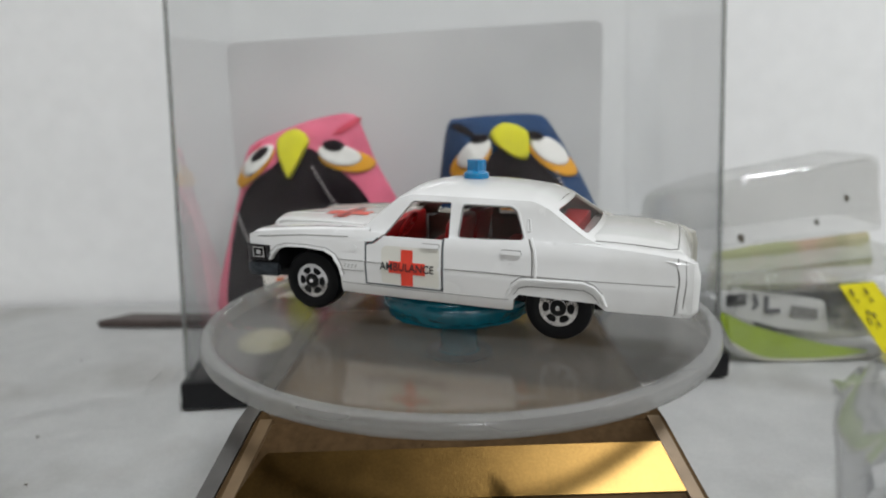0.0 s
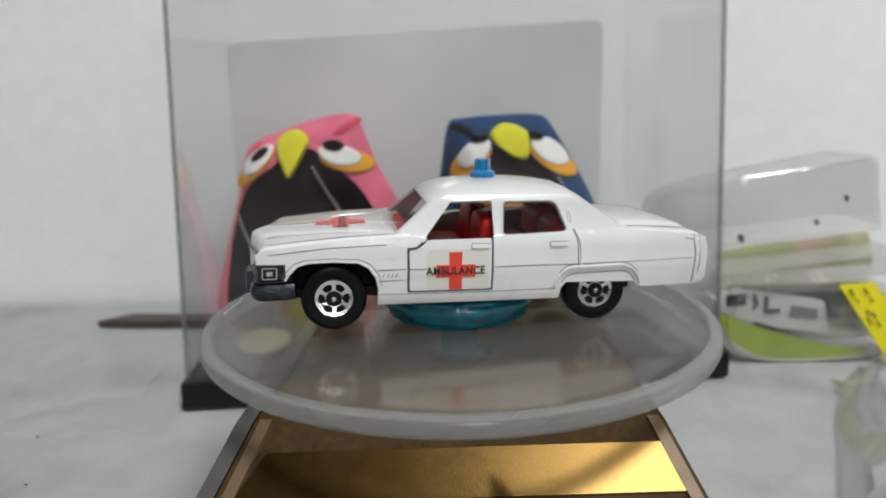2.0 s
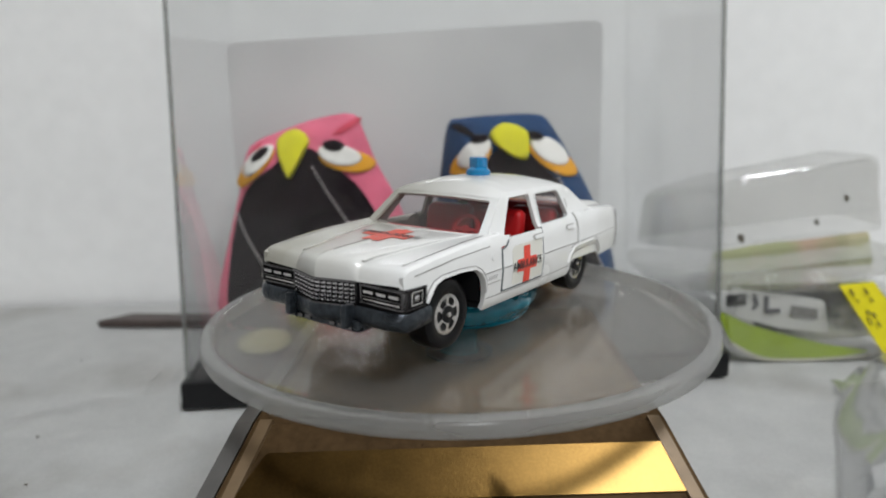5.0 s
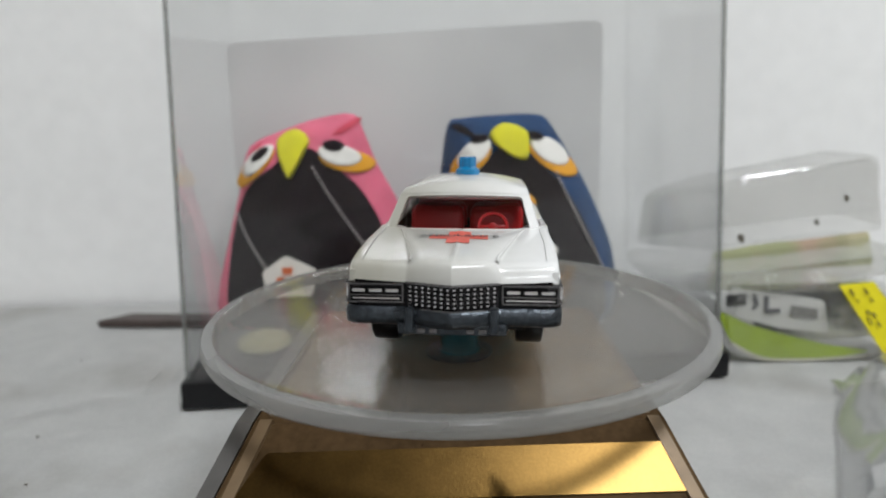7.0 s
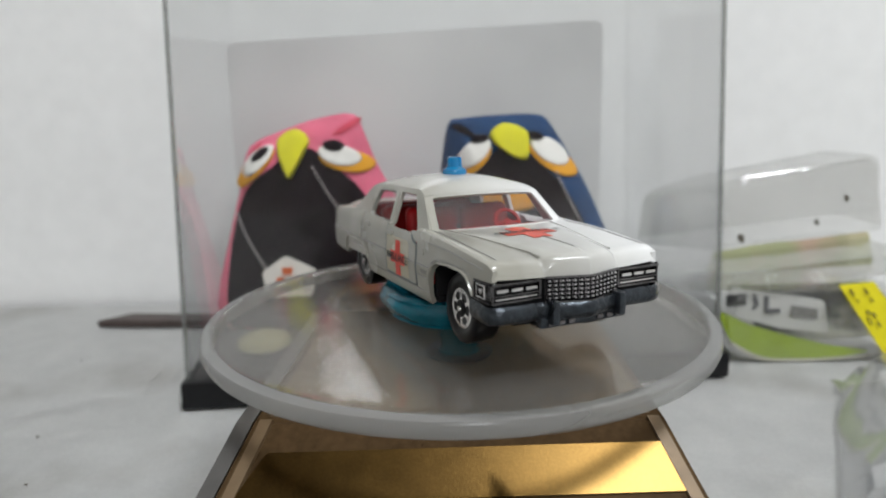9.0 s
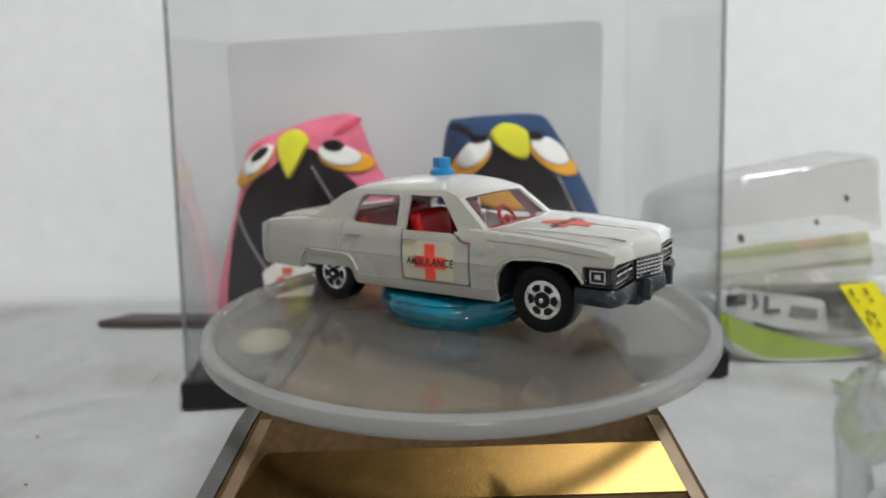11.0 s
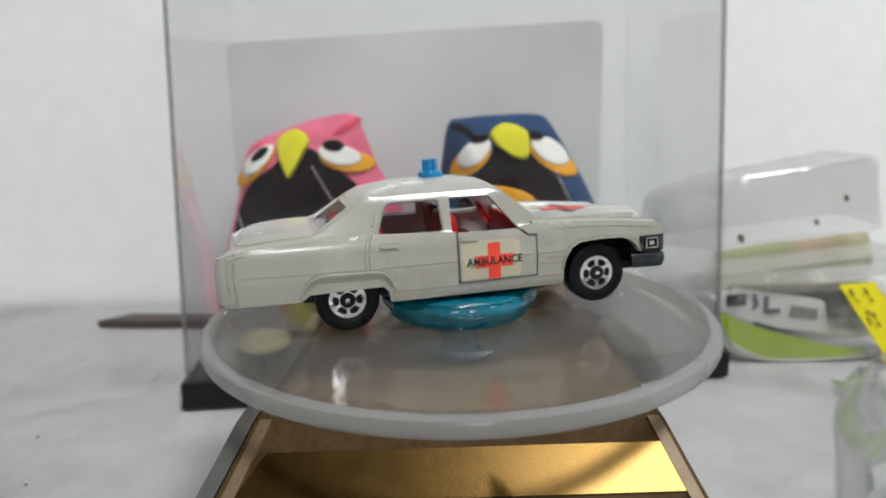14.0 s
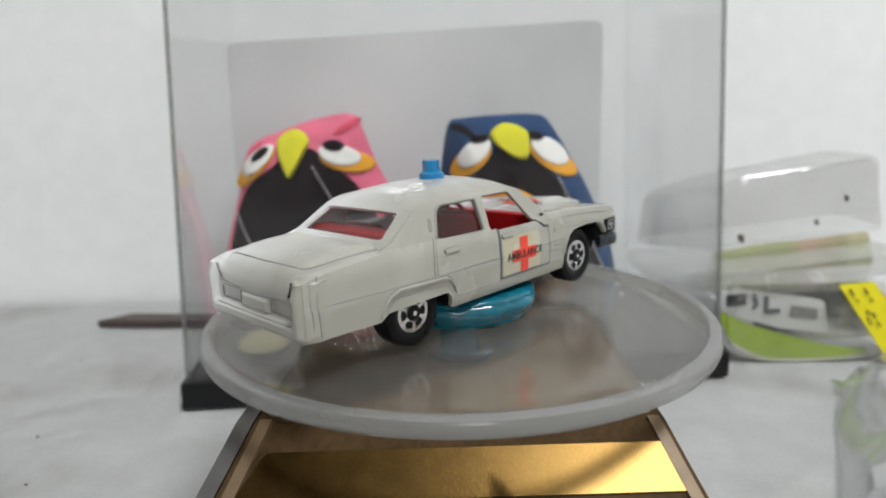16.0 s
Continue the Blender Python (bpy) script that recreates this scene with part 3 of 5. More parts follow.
def penguin(label, felt, outline, centre, belly, eyes, beak, strings, tag, feet, seams, patches=()):
    t = tagged(empty("penguin_plush", BASE_Z), label, "plush toy", "plush penguins in the case")
    y0 = 88.0
    body, front = pillow(outline, centre, 13.0, y0, felt)
    part("body", body, felt, t, sharp=70)
    part("belly", applique(belly, front, 0.15, 0.3), FELT_BLACK, t, "black felt belly", sharp=60)
    for (cx, cz, a, b, turn), (wx, wz, wa, wb), (px, pz, pa, pb, pt) in eyes:
        e = part("eye", applique(oval(cx, cz, a, b, turn), front, 0.7, 0.4, 1), FELT_ORANGE, t, "felt eye with an orange rim", sharp=60)
        part("eye_white", applique(oval(wx, wz, wa, wb, turn), front, 1.3, 0.4, 1), FELT_WHITE, e, sharp=60)
        part("pupil", applique(oval(px, pz, pa, pb, pt), front, 1.9, 0.3, 1), FELT_BLACK, e, sharp=60)
    part("beak", applique(beak, front, 1.2, 2.2), FELT_YELLOW, t, "yellow felt beak", sharp=70)
    for c, felt_kind, words in patches:
        part("patch", applique(oval(*c), front, 0.8, 0.8, 1), felt_kind, t, words, sharp=60)
    for s in seams:
        part("seam", applique(s, front, 0.25, 0.2), FELT_SEAM if felt == FELT_PINK else FELT_BLACK, t, sharp=60)
    for (x0, z0), (x1, z1) in strings:
        k = int(math.dist((x0, z0), (x1, z1)) / 1.45)
        bm = bmesh.new()
        for i in range(k + 1):
            x, z = x0 + (x1 - x0) * i / k, z0 + (z1 - z0) * i / k - 1.2 * math.sin(math.pi * i / k) * 0.5
            b = bmesh.new()
            bmesh.ops.create_uvsphere(b, u_segments=8, v_segments=6, radius=0.55, matrix=Matrix.Translation((x, front(x, z) - 0.9, z)))
            bm = join(bm, b)
        part("bead_chain", bm, BEAD, t, "thin steel bead chain", sharp=80)
    if tag:
        x, z = tag
        hexa = rounded([(x - 7.6, z + 1.0), (x - 0.6, z + 5.8), (x + 8.4, z + 1.6), (x + 7.0, z - 6.5), (x - 6.5, z - 6.5)], 1.2, 3)
        y = front(x, z) - 2.0
        g = part("tag", sheet(hexa, lambda u, v: (u, y + 0.03 * (v - z), v), step=2.5, thick=0.7), TAG, t, "white five-sided tag with an orange print")
        for k in range(3):
            a = radians(90 + 120 * k)
            bar = rounded([(x + 3.6 * math.cos(a + d) * f, z - 0.8 + 3.6 * math.sin(a + d) * f) for d, f in ((-0.5, 1), (0.5, 1), (0.9, 0.45), (-0.9, 0.45))], 0.4, 2)
            part("print", sheet(bar, lambda u, v: (u, y - 0.45 + 0.03 * (v - z), v), step=1.5, thick=0.3), TAG_PRINT, g)
    for x, z in feet:
        bm = lathe([(0, 0), (4.5, 0.3), (6.8, 1.6), (6.6, 3.4), (4.0, 4.8), (0, 5.2)], 24)
        for v in bm.verts:
            v.co = (v.co.x * 1.15 + x, v.co.y * 1.2 + 72, v.co.z + z)
        part("foot", bm, FELT_PALE, t, "pale yellow felt foot", sharp=70)
    return t


def penguins():
    f = -34.2
    penguin("pink plush penguin with a black belly and yellow beak", FELT_PINK,
            [(-73, -33), (-77, -24), (-71, -2), (-66, 14), (-62.5, 25), (-51, 30), (-41, 33), (-31, 34), (-28, 29.5), (-24, 19), (-17.5, 6), (-12.5, -10), (-10.5, -24), (-13, -33), (-28, -34), (-56, -34)],
            (-43, -4),
            [(-70, -33), (-71.5, -23), (-68, 0), (-63, 12), (-55, 18.5), (-49, 23), (-43, 24.5), (-36, 20), (-28, 12), (-22, 0.5), (-18, -15), (-16, -32), (-43, -33)],
            [((-60.4, 18.8, 8.8, 3.0, 40), (-58.8, 21.0, 6.4, 2.6), (-57.6, 23.0, 3.2, 1.3, 35)),
             ((-32.0, 20.8, 8.0, 3.2, -14), (-33.8, 22.4, 6.2, 2.8), (-35.4, 25.2, 3.1, 1.5, -8))],
            [(-47.6, 30.0), (-52.2, 27.5), (-51.6, 22.5), (-49.3, 17.5), (-48.2, 16.0), (-46.9, 17.5), (-44.3, 22.5), (-42.9, 27.0)],
            [((-66, 5), (-57, -10)), ((-41.4, 19), (-24, -9))], (-50, -12), [(-58, f), (-30, f)],
            [[(-36, 28.5), (-31.5, 31.8), (-28.5, 33), (-29, 31), (-33, 28.5)], [(-62, 21.5), (-60.5, 24.4), (-58, 26.3), (-59, 23.5)]])
    penguin("navy blue plush penguin with a black belly and yellow beak", FELT_NAVY,
            [(-7, -33), (-10, -22), (-7.5, -2), (-4.8, 16), (-2.4, 30), (2, 32.0), (14, 32.8), (25, 32.6), (29, 29), (36.5, 17), (43.5, 3), (48, -9), (49.5, -24), (45, -33), (28, -34), (8, -34)],
            (20, -3),
            [(-4, -32), (-5, -20), (-2, 0), (3, 13), (9, 20), (14, 24.5), (19, 22.5), (25, 18), (32, 11), (38.5, 0), (43, -12), (44, -32), (20, -33)],
            [((4.2, 20.0, 7.2, 3.4, 38), (5.2, 22.2, 5.8, 3.0), (7.0, 26.2, 2.7, 1.2, 12)),
             ((28.6, 19.8, 8.6, 3.2, -30), (27.4, 22.4, 6.6, 3.1), (22.6, 26.8, 2.9, 1.2, -10))],
            [(14.5, 30.5), (10.2, 28.0), (10.8, 25.2), (14.5, 22.2), (18.4, 20.2), (20.6, 20.8), (21.2, 25.0), (20.2, 28.5)],
            [((29, 16), (43.2, -12))], None, [(8, f), (33, f)],
            [[(-1.5, 29.5), (1.5, 30.5), (6.5, 26.5), (4.5, 26.5)]], [((13.6, 9.2, 9.4, 3.4, -9), FELT_ORANGE, "orange felt patch"), ((28.2, -6.0, 1.1, 1.5, 15), FELT_WHITE, "small white patch")])


# ---------------------------------------------------------------- clear packaging beside the case


def blister(poly, y0, y1, draft, mat, bulge=0.6):
    """A thin moulded shell: an outline seen from the front, drawn into depth with a draft."""
    loop = rounded(poly, 3.0, 4)
    cx, cz = sum(p[0] for p in loop) / len(loop), sum(p[1] for p in loop) / len(loop)
    rows = []
    n = 7
    for k in range(n):
        f = k / (n - 1)
        s = 1 - draft * (1 - f)
        y = y0 + (y1 - y0) * f
        rows.append([(cx + (x - cx) * s + bulge * noise.noise(Vector((x * 0.09, z * 0.09, y * 0.05))), y + bulge * noise.noise(Vector((x * 0.1, z * 0.1, 5 + f))),
                      cz + (z - cz) * s + bulge * noise.noise(Vector((x * 0.08, z * 0.1, 9 + y * 0.05)))) for x, z in loop])
    mid = [[(cx + (x - cx) * q, y0 + bulge * 0.8 * noise.noise(Vector((x * q * 0.1, z * q * 0.1, 5))), cz + (z - cz) * q) for x, z in loop] for q in (0.05, 0.35, 0.65, (1 - draft) * 0.97)]
    bm = faceted(mid + rows)
    bm.verts.ensure_lookup_table()
    bm.faces.new(bm.verts[:len(loop)])
    bmesh.ops.recalc_face_normals(bm, faces=bm.faces[:])
    return bm


def tray():
    """A moulded box, tilted up to one side, with rounded edges and a lower lobe behind."""
    plan = rounded([(0, 0), (46, 0), (49, 12), (48, 28), (-20, 28), (-20, 17)], 5.0, 5)
    cx, cy = 18, 15
    rows = []
    for f, s in ((0, 1.0), (0.15, 0.995), (0.5, 0.975), (0.8, 0.955), (0.93, 0.935), (0.98, 0.90), (1, 0.85), (1.0, 0.6), (1.0, 0.3), (1.0, 0.03)):
        row = []
        for u, v in plan:
            u, v = cx + (u - cx) * s, cy + (v - cy) * s
            h = 22.0 - 6.0 * min(max((4 - u) / 20, 0), 1)
            p = Vector((u * 0.09, v * 0.09, f * 2))
            w = h * f + 0.5 * noise.noise(p)
            a = radians(7.0)
            row.append((80.5 + u * math.cos(a) - w * math.sin(a) * 0.3 + 0.4 * noise.noise(p + Vector((7, 0, 0))), 80 + v + 0.4 * noise.noise(p + Vector((0, 9, 0))), -8.5 + u * math.sin(a) * (1 if u > 0 else 0.4) + w))
        rows.append(row)
    bm = faceted(rows)
    bm.verts.ensure_lookup_table()
    bm.faces.new(bm.verts[-len(plan):])
    bmesh.ops.recalc_face_normals(bm, faces=bm.faces[:])
    return bm


def packages():
    t = tagged(empty("blister_pack", BASE_Z), "empty clear blister tray lying on other packaging", "packaging")
    part("tray", tray(), FILM, t, "wrinkled clear plastic tray", sharp=50)
    part("flange", blister([(60, -20), (60, -15), (90, -14), (134, -9), (136, -14), (100, -20)], 77, 114, 0.0, FILM, 0.3), FILM, t, sharp=50)
    for x, z, r in ((85.0, -5.0, 1.2), (107.0, -0.5, 0.8), (115.0, 6.5, 0.9)):
        part("spot", sheet(oval(x, z, r * 0.8, r * 1.2, 20, 12), lambda a, b: (a, 81.5, b), step=0.7, thick=0.3), SPOT, t, "dark speck on the tray")
    u = tagged(empty("blister_pack", BASE_Z), "clear blister pack with a lime green card and printed label", "packaging")
    part("shell", blister([(80, -40.5), (79, -24), (84, -20), (110, -19), (134, -20), (136, -38), (120, -41), (96, -41.5)], 75, 108, 0.05, FILM, 1.0), FILM, u, "creased clear plastic shell", sharp=50)
    lab = [(82, -19.5), (110, -24), (112, -34), (98, -32.5), (84, -28.5)]
    g = part("label", sheet(rounded(lab, 1.0), lambda a, b: (a, 78.6 + 0.05 * (b + 25), b), step=3, thick=0.4), LABEL_WHITE, u, "grey-white printed label")

    def bar(parent, pts, y, mat, name="print"):
        part(name, sheet(rounded(pts, 0.4, 2), lambda a, b: (a, y + 0.05 * (b + 25), b), step=1.5, thick=0.3), mat, parent)

    bar(g, [(80.5, -25.5), (80.5, -21.6), (86.5, -21.2), (86.5, -24.8)], 78.0, BLACK_PRINT)
    bar(g, [(88, -21.5), (89.4, -21.4), (90.4, -25.0), (88.6, -26.6), (88.2, -25.8), (89.2, -24.6)], 78.0, PRINT_GREY)
    bar(g, [(92.0, -22.0), (93.2, -22.2), (93.2, -26.2), (96.8, -26.0), (96.8, -27.4), (92.0, -27.6)], 78.0, PRINT_GREY)
    bar(g, [(100, -25), (108, -26.4), (108, -29.5), (100, -28.4)], 78.0, LINE)
    leaf = smooth_loop([(79.5, -27.5), (88, -31), (98, -34.0), (112, -37.5), (124, -39.5), (112, -41.2), (98, -41.6), (90, -40.8), (83, -36.5)], 4)
    part("card", sheet(leaf, lambda a, b: (a, 76.4 + 0.18 * (b + 42), b), step=3, thick=0.7), LIME, u, "lime green curved card")
    # added sheet: its colour carries the shade inside the pack
    part("shade_sheet", sheet(rounded([(83, -20.5), (128, -20), (135, -37), (97, -39.5)], 1.5), lambda a, b: (a, 86 + 0.05 * b, b), step=5, thick=0.6), PACK_SHADE, u, "mottled grey and white sheet added for the shade inside the pack")
    rim = smooth_loop([(82.2, -36.5), (89.5, -41.0), (98, -41.9), (112, -41.7), (126, -40.2), (112, -40.9), (98, -41.2), (90.5, -40.2), (83.2, -36.2)], 3)
    part("card_edge", sheet(rim, lambda a, b: (a, 75.6 + 0.15 * (b + 42), b), step=3, thick=0.5), CREAM, u)
    back = rounded([(82, -20), (84, -13), (134, -7), (136, -18)], 1.5)
    part("backing_card", sheet(back, lambda a, b: (a, 100 + 0.1 * b, b), step=5, thick=0.6), PALE_LIME, u, "pale lime and cream backing card")
    tag = [(110.8, -17.8), (120.8, -17.0), (137, -38), (127.6, -41.4)]
    s = part("price_sticker", sheet(tag, lambda a, b: (a, 73.6 + 0.03 * (b + 20), b), step=3, thick=0.4), YELLOW_TAG, u, "yellow price sticker with dark print")
    for (x, z, l, w) in ((114.6, -20.0, 2.4, 0.5), (118.6, -19.7, 2.4, 0.5), (116.4, -22.4, 1.2, 0.35), (120.4, -22.2, 1.6, 0.4), (119.8, -26.0, 1.6, 0.6), (121.6, -26.8, 2.0, 0.5), (120.6, -28.6, 2.6, 0.4), (123.2, -29.6, 1.8, 0.45)):
        a = radians(-52)
        d, q = Vector((math.cos(a), math.sin(a))) * l / 2, Vector((-math.sin(a), math.cos(a))) * w / 2
        c = Vector((x, z))
        pts = [tuple(c - d - q), tuple(c + d - q), tuple(c + d + q), tuple(c - d + q)]
        part("print", sheet(rounded(pts, 0.2, 2), lambda a, b: (a, 73.1 + 0.03 * (b + 20), b), step=1.5, thick=0.25), OLIVE_PRINT, s)
    w = part("sticker_edge", sheet([(122.8, -18.8), (125, -18.6), (137, -34), (134.2, -34)], lambda a, b: (a, 73.7, b), step=3, thick=0.4), LABEL_WHITE, u)


def bag():
    bm = bmesh.new()
    grid = []
    n = 13
    for j in range(n + 1):
        row = []
        for i in range(n + 1):
            u, v = i / n, j / n
            x = 69 + 34 * v + 62 * u + 5 * noise.noise(Vector((u * 3, v * 3, 1)))
            y = -6 + 66 * v + 5 * noise.noise(Vector((u * 3, v * 3, 7)))
            edge = min(1, 6 * min(u, 1 - u, v, 1 - v) + 0.0)
            p = Vector((u * 5, v * 5, 2))
            z = 1.0 + edge ** 0.6 * (13 + 9 * abs(noise.noise(p)) + 6 * abs(noise.noise(p * 2.3))) * (0.55 + 0.6 * u)
            row.append(bm.verts.new((x, y, z)))
        grid.append(row)
    for a, b in zip(grid, grid[1:]):
        for i in range(n):
            bm.faces.new((a[i], a[i + 1], b[i + 1], b[i]))
    t = tagged(empty("plastic_bag", 0), "crumpled clear plastic bag lying on the cloth", "bag")
    part("film", bm, BAG, t, "creased clear film", sharp=14)
    # the welded hem along the bag's near edge
    hem = [(69 + 62 * k / 12 + 5 * noise.noise(Vector((k / 4, 0, 1))), -6 + 5 * noise.noise(Vector((k / 4, 0, 7)))) for k in range(13)]
    part("hem", ribbon(hem, 2.4, lambda x, y: (x, y, 1.1 + 0.3 * noise.noise(Vector((x * 0.2, y * 0.2, 0)))), 0.15), BAG, t, "flat welded hem", sharp=60)


def crumbs():
    rng = random.Random(11)
    bm = bmesh.new()
    for x, y in [(-112, 12), (-93, 13), (-120, -8), (-104, 34), (-131, 50), (-150, 66), (-84, -2), (-122, 84)]:
        b = bmesh.new()
        bmesh.ops.create_icosphere(b, subdivisions=1, radius=rng.uniform(0.2, 0.38), matrix=Matrix.Translation((x, y, 0.1)))
        for v in b.verts:
            v.co.z = 0.05 + (v.co.z - 0.1) * 0.6
            v.co.x += rng.uniform(-0.12, 0.12)
        bm = join(bm, b)
    tagged(part("crumbs", bm, SPOT), "small dark crumbs scattered on the white cloth", "crumbs", kind="stuff")

# ---------------------------------------------------------------- toy ambulance (x forward, y to its left, millimetres)

AXLE_F, AXLE_R, HUB_Z, TYRE_R = 21.4, -19.7, 6.55, 4.95


def lerp(x, xs, ys):
    return float(np.interp(x, xs, ys))


def width(x, z):
    """Half the body's width at a place along it and a height."""
    w = lerp(x, (-39, -35, -24, 0, 22, 30, 33.5), (12.1, 12.8, 13.4, 13.7, 13.7, 13.4, 13.0))
    return w + lerp(z, (5.5, 6.6, 8.0, 11.3, 11.5, 14.4, 15.6, 16.4, 17.4), (-0.9, -0.35, -0.2, 0.05, -0.08, -0.25, -0.55, -1.0, -1.7))


def side(lift=0.0):
    return lambda x, z: (x, width(x, z) + lift, z)


SHOULDER = ((-38.6, -37.6, -35.6, -30, -24, -15.5, -8, -2.4, 7, 10.4, 20, 26, 31, 32.4), (14.5, 14.9, 15.5, 16.0, 16.4, 16.5, 16.1, 15.9, 15.8, 16.15, 15.7, 15.15, 14.55, 14.0))


def shoulder(x):
    return lerp(x, *SHOULDER)


ARCH_F = [(28.1, 9.9), (27.5, 10.9), (26.4, 12.0), (24.9, 12.5), (21.4, 12.65), (17.8, 12.4), (16.3, 11.6), (15.3, 10.1), (14.9, 8.4)]


def cabin_y(z):
    return 11.95 - (z - 16) * 0.34 - max(0, z - 20.6) ** 2 * 0.22


ROOF_Z = ((-17.6, -16.6, -15, -12, -8, -3, 1, 3.6, 5.4, 6.6), (21.2, 21.9, 22.6, 23.15, 23.45, 23.5, 23.35, 22.9, 22.1, 21.2))


def roof_top(x):
    return lerp(x, *ROOF_Z)


def roof_edge(x):
    return lerp(x, (-17.6, -15, 4.0, 6.6), (20.7, 21.7, 21.7, 20.8))


SIDE_WINDOW = [(-4.3, 15.95), (-4.6, 20.7), (-12.0, 20.75), (-12.9, 20.2), (-14.3, 16.6), (-13.7, 16.15)]
DOOR_WINDOW = [(7.9, 15.4), (3.6, 20.85), (-2.7, 20.95), (-2.9, 15.2)]


def ws(u, v):
    """Windscreen chart: u across (-1 to 1), v up (0 to 1)."""
    half = 11.6 + (10.3 - 11.6) * v
    return (12.3 + (6.3 - 12.3) * v + (1.0 - 0.5 * v) * (1 - u * u), u * half, 15.8 + (21.0 - 15.8) * v + 0.35 * v * (1 - u * u))


def rs(u, v):
    """Rear window chart."""
    half = 11.4 + (10.3 - 11.4) * v
    return (-23.4 + (-17.3 + 23.4) * v - 0.9 * (1 - u * u), u * half, 17.0 + (20.9 - 17.0) * v + 0.35 * (1 - u * u))


def hood_rows():
    rows = []
    for x, zc in ((10.0, 15.75), (11.5, 15.9), (12.8, 16.05), (16, 16.15), (19, 16.12), (23, 15.98), (27, 15.78), (29.5, 15.62), (31, 15.45), (32.0, 15.2), (32.5, 14.75), (32.7, 13.8), (32.75, 12.4)):
        front = max(0, (x - 28) / 4.7)
        zs = shoulder(min(x, 32.4)) if x < 32.3 else lerp(x, (32.3, 32.75), (14.0, 12.4))
        hw = width(x, shoulder(min(x, 32.4)))
        c = lerp(x, (12, 31), (9.6, 5.7))
        row = []
        ys = [-hw, -hw * 0.985, -hw * 0.955, -hw * 0.90, -(hw * 0.6 + c * 0.4), -c - 0.3, -c, -c + 0.55, -c + 1.5, -c * 0.55, -c * 0.3, -0.45, -0.2, 0]
        ys = ys + [-q for q in ys[-2::-1]]
        for y in ys:
            a = abs(y)
            if a >= c - 1e-6:
                f = (hw - a) / max(hw - c, 0.1)
                z = zs + 0.35 * math.sin(min(f * 8, 1) * math.pi / 2) - 0.30 * min(f * 1.3, 1)
            else:
                f = min((c - a) / 1.5, 1)
                z = zs + 0.05 + (zc - zs - 0.05) * (0.75 * math.sin(f * math.pi / 2) + 0.25 * (1 - (a / c) ** 2))
                if a < 0.3 and x < 31.5:
                    z += 0.12
            dx = (1.9 * (1 - a / 6) if a < 6 else -0.4 * ((a - 6) / 7) ** 2) * front
            row.append((x + dx, y, z))
        rows.append(row)
    return rows


def deck_rows():
    rows = []
    for x, zc in ((-21.5, 16.4), (-23.2, 16.8), (-24.0, 17.2), (-25, 17.35), (-27.5, 17.4), (-30, 17.3), (-32.8, 17.05), (-34.4, 16.7), (-35.6, 16.1), (-36.5, 15.3), (-37.1, 14.3), (-37.5, 13.2), (-37.6, 12.2)):
        hw, zs = width(x, shoulder(x)), shoulder(x)
        bead = 0.35 * min(max((-22.5 - x) / 4.5, 0), 1)
        row = []
        for q in (-1, -0.985, -0.95, -0.9, -0.84, -0.80, -0.77, -0.7, -0.5, -0.25, 0, 0.25, 0.5, 0.7, 0.77, 0.80, 0.84, 0.9, 0.95, 0.985, 1):
            a = abs(q)
            if a > 0.795:
                z = zs + bead * math.sin(min((1 - a) * 9, 1) * math.pi / 2)
                if zc < zs:
                    z = min(z, zs)
            else:
                f = min((0.8 - a) / 0.1, 1)
                z = zs + 0.1 + (zc - zs - 0.1) * (0.8 * math.sin(f * math.pi / 2) + 0.2 * (1 - (a / 0.8) ** 2))
            row.append((x, q * hw, z))
        rows.append(row)
    return rows


def cross(cx, cy, w, h, a, b):
    """A cross of the given width and height with arms a (upright) and b (bar) thick."""
    a, b, w, h = a / 2, b / 2, w / 2, h / 2
    return [(cx + x, cy + y) for x, y in ((-a, -h), (a, -h), (a, -b), (w, -b), (w, b), (a, b), (a, h), (-a, h), (-a, b), (-w, b), (-w, -b), (-a, -b))]


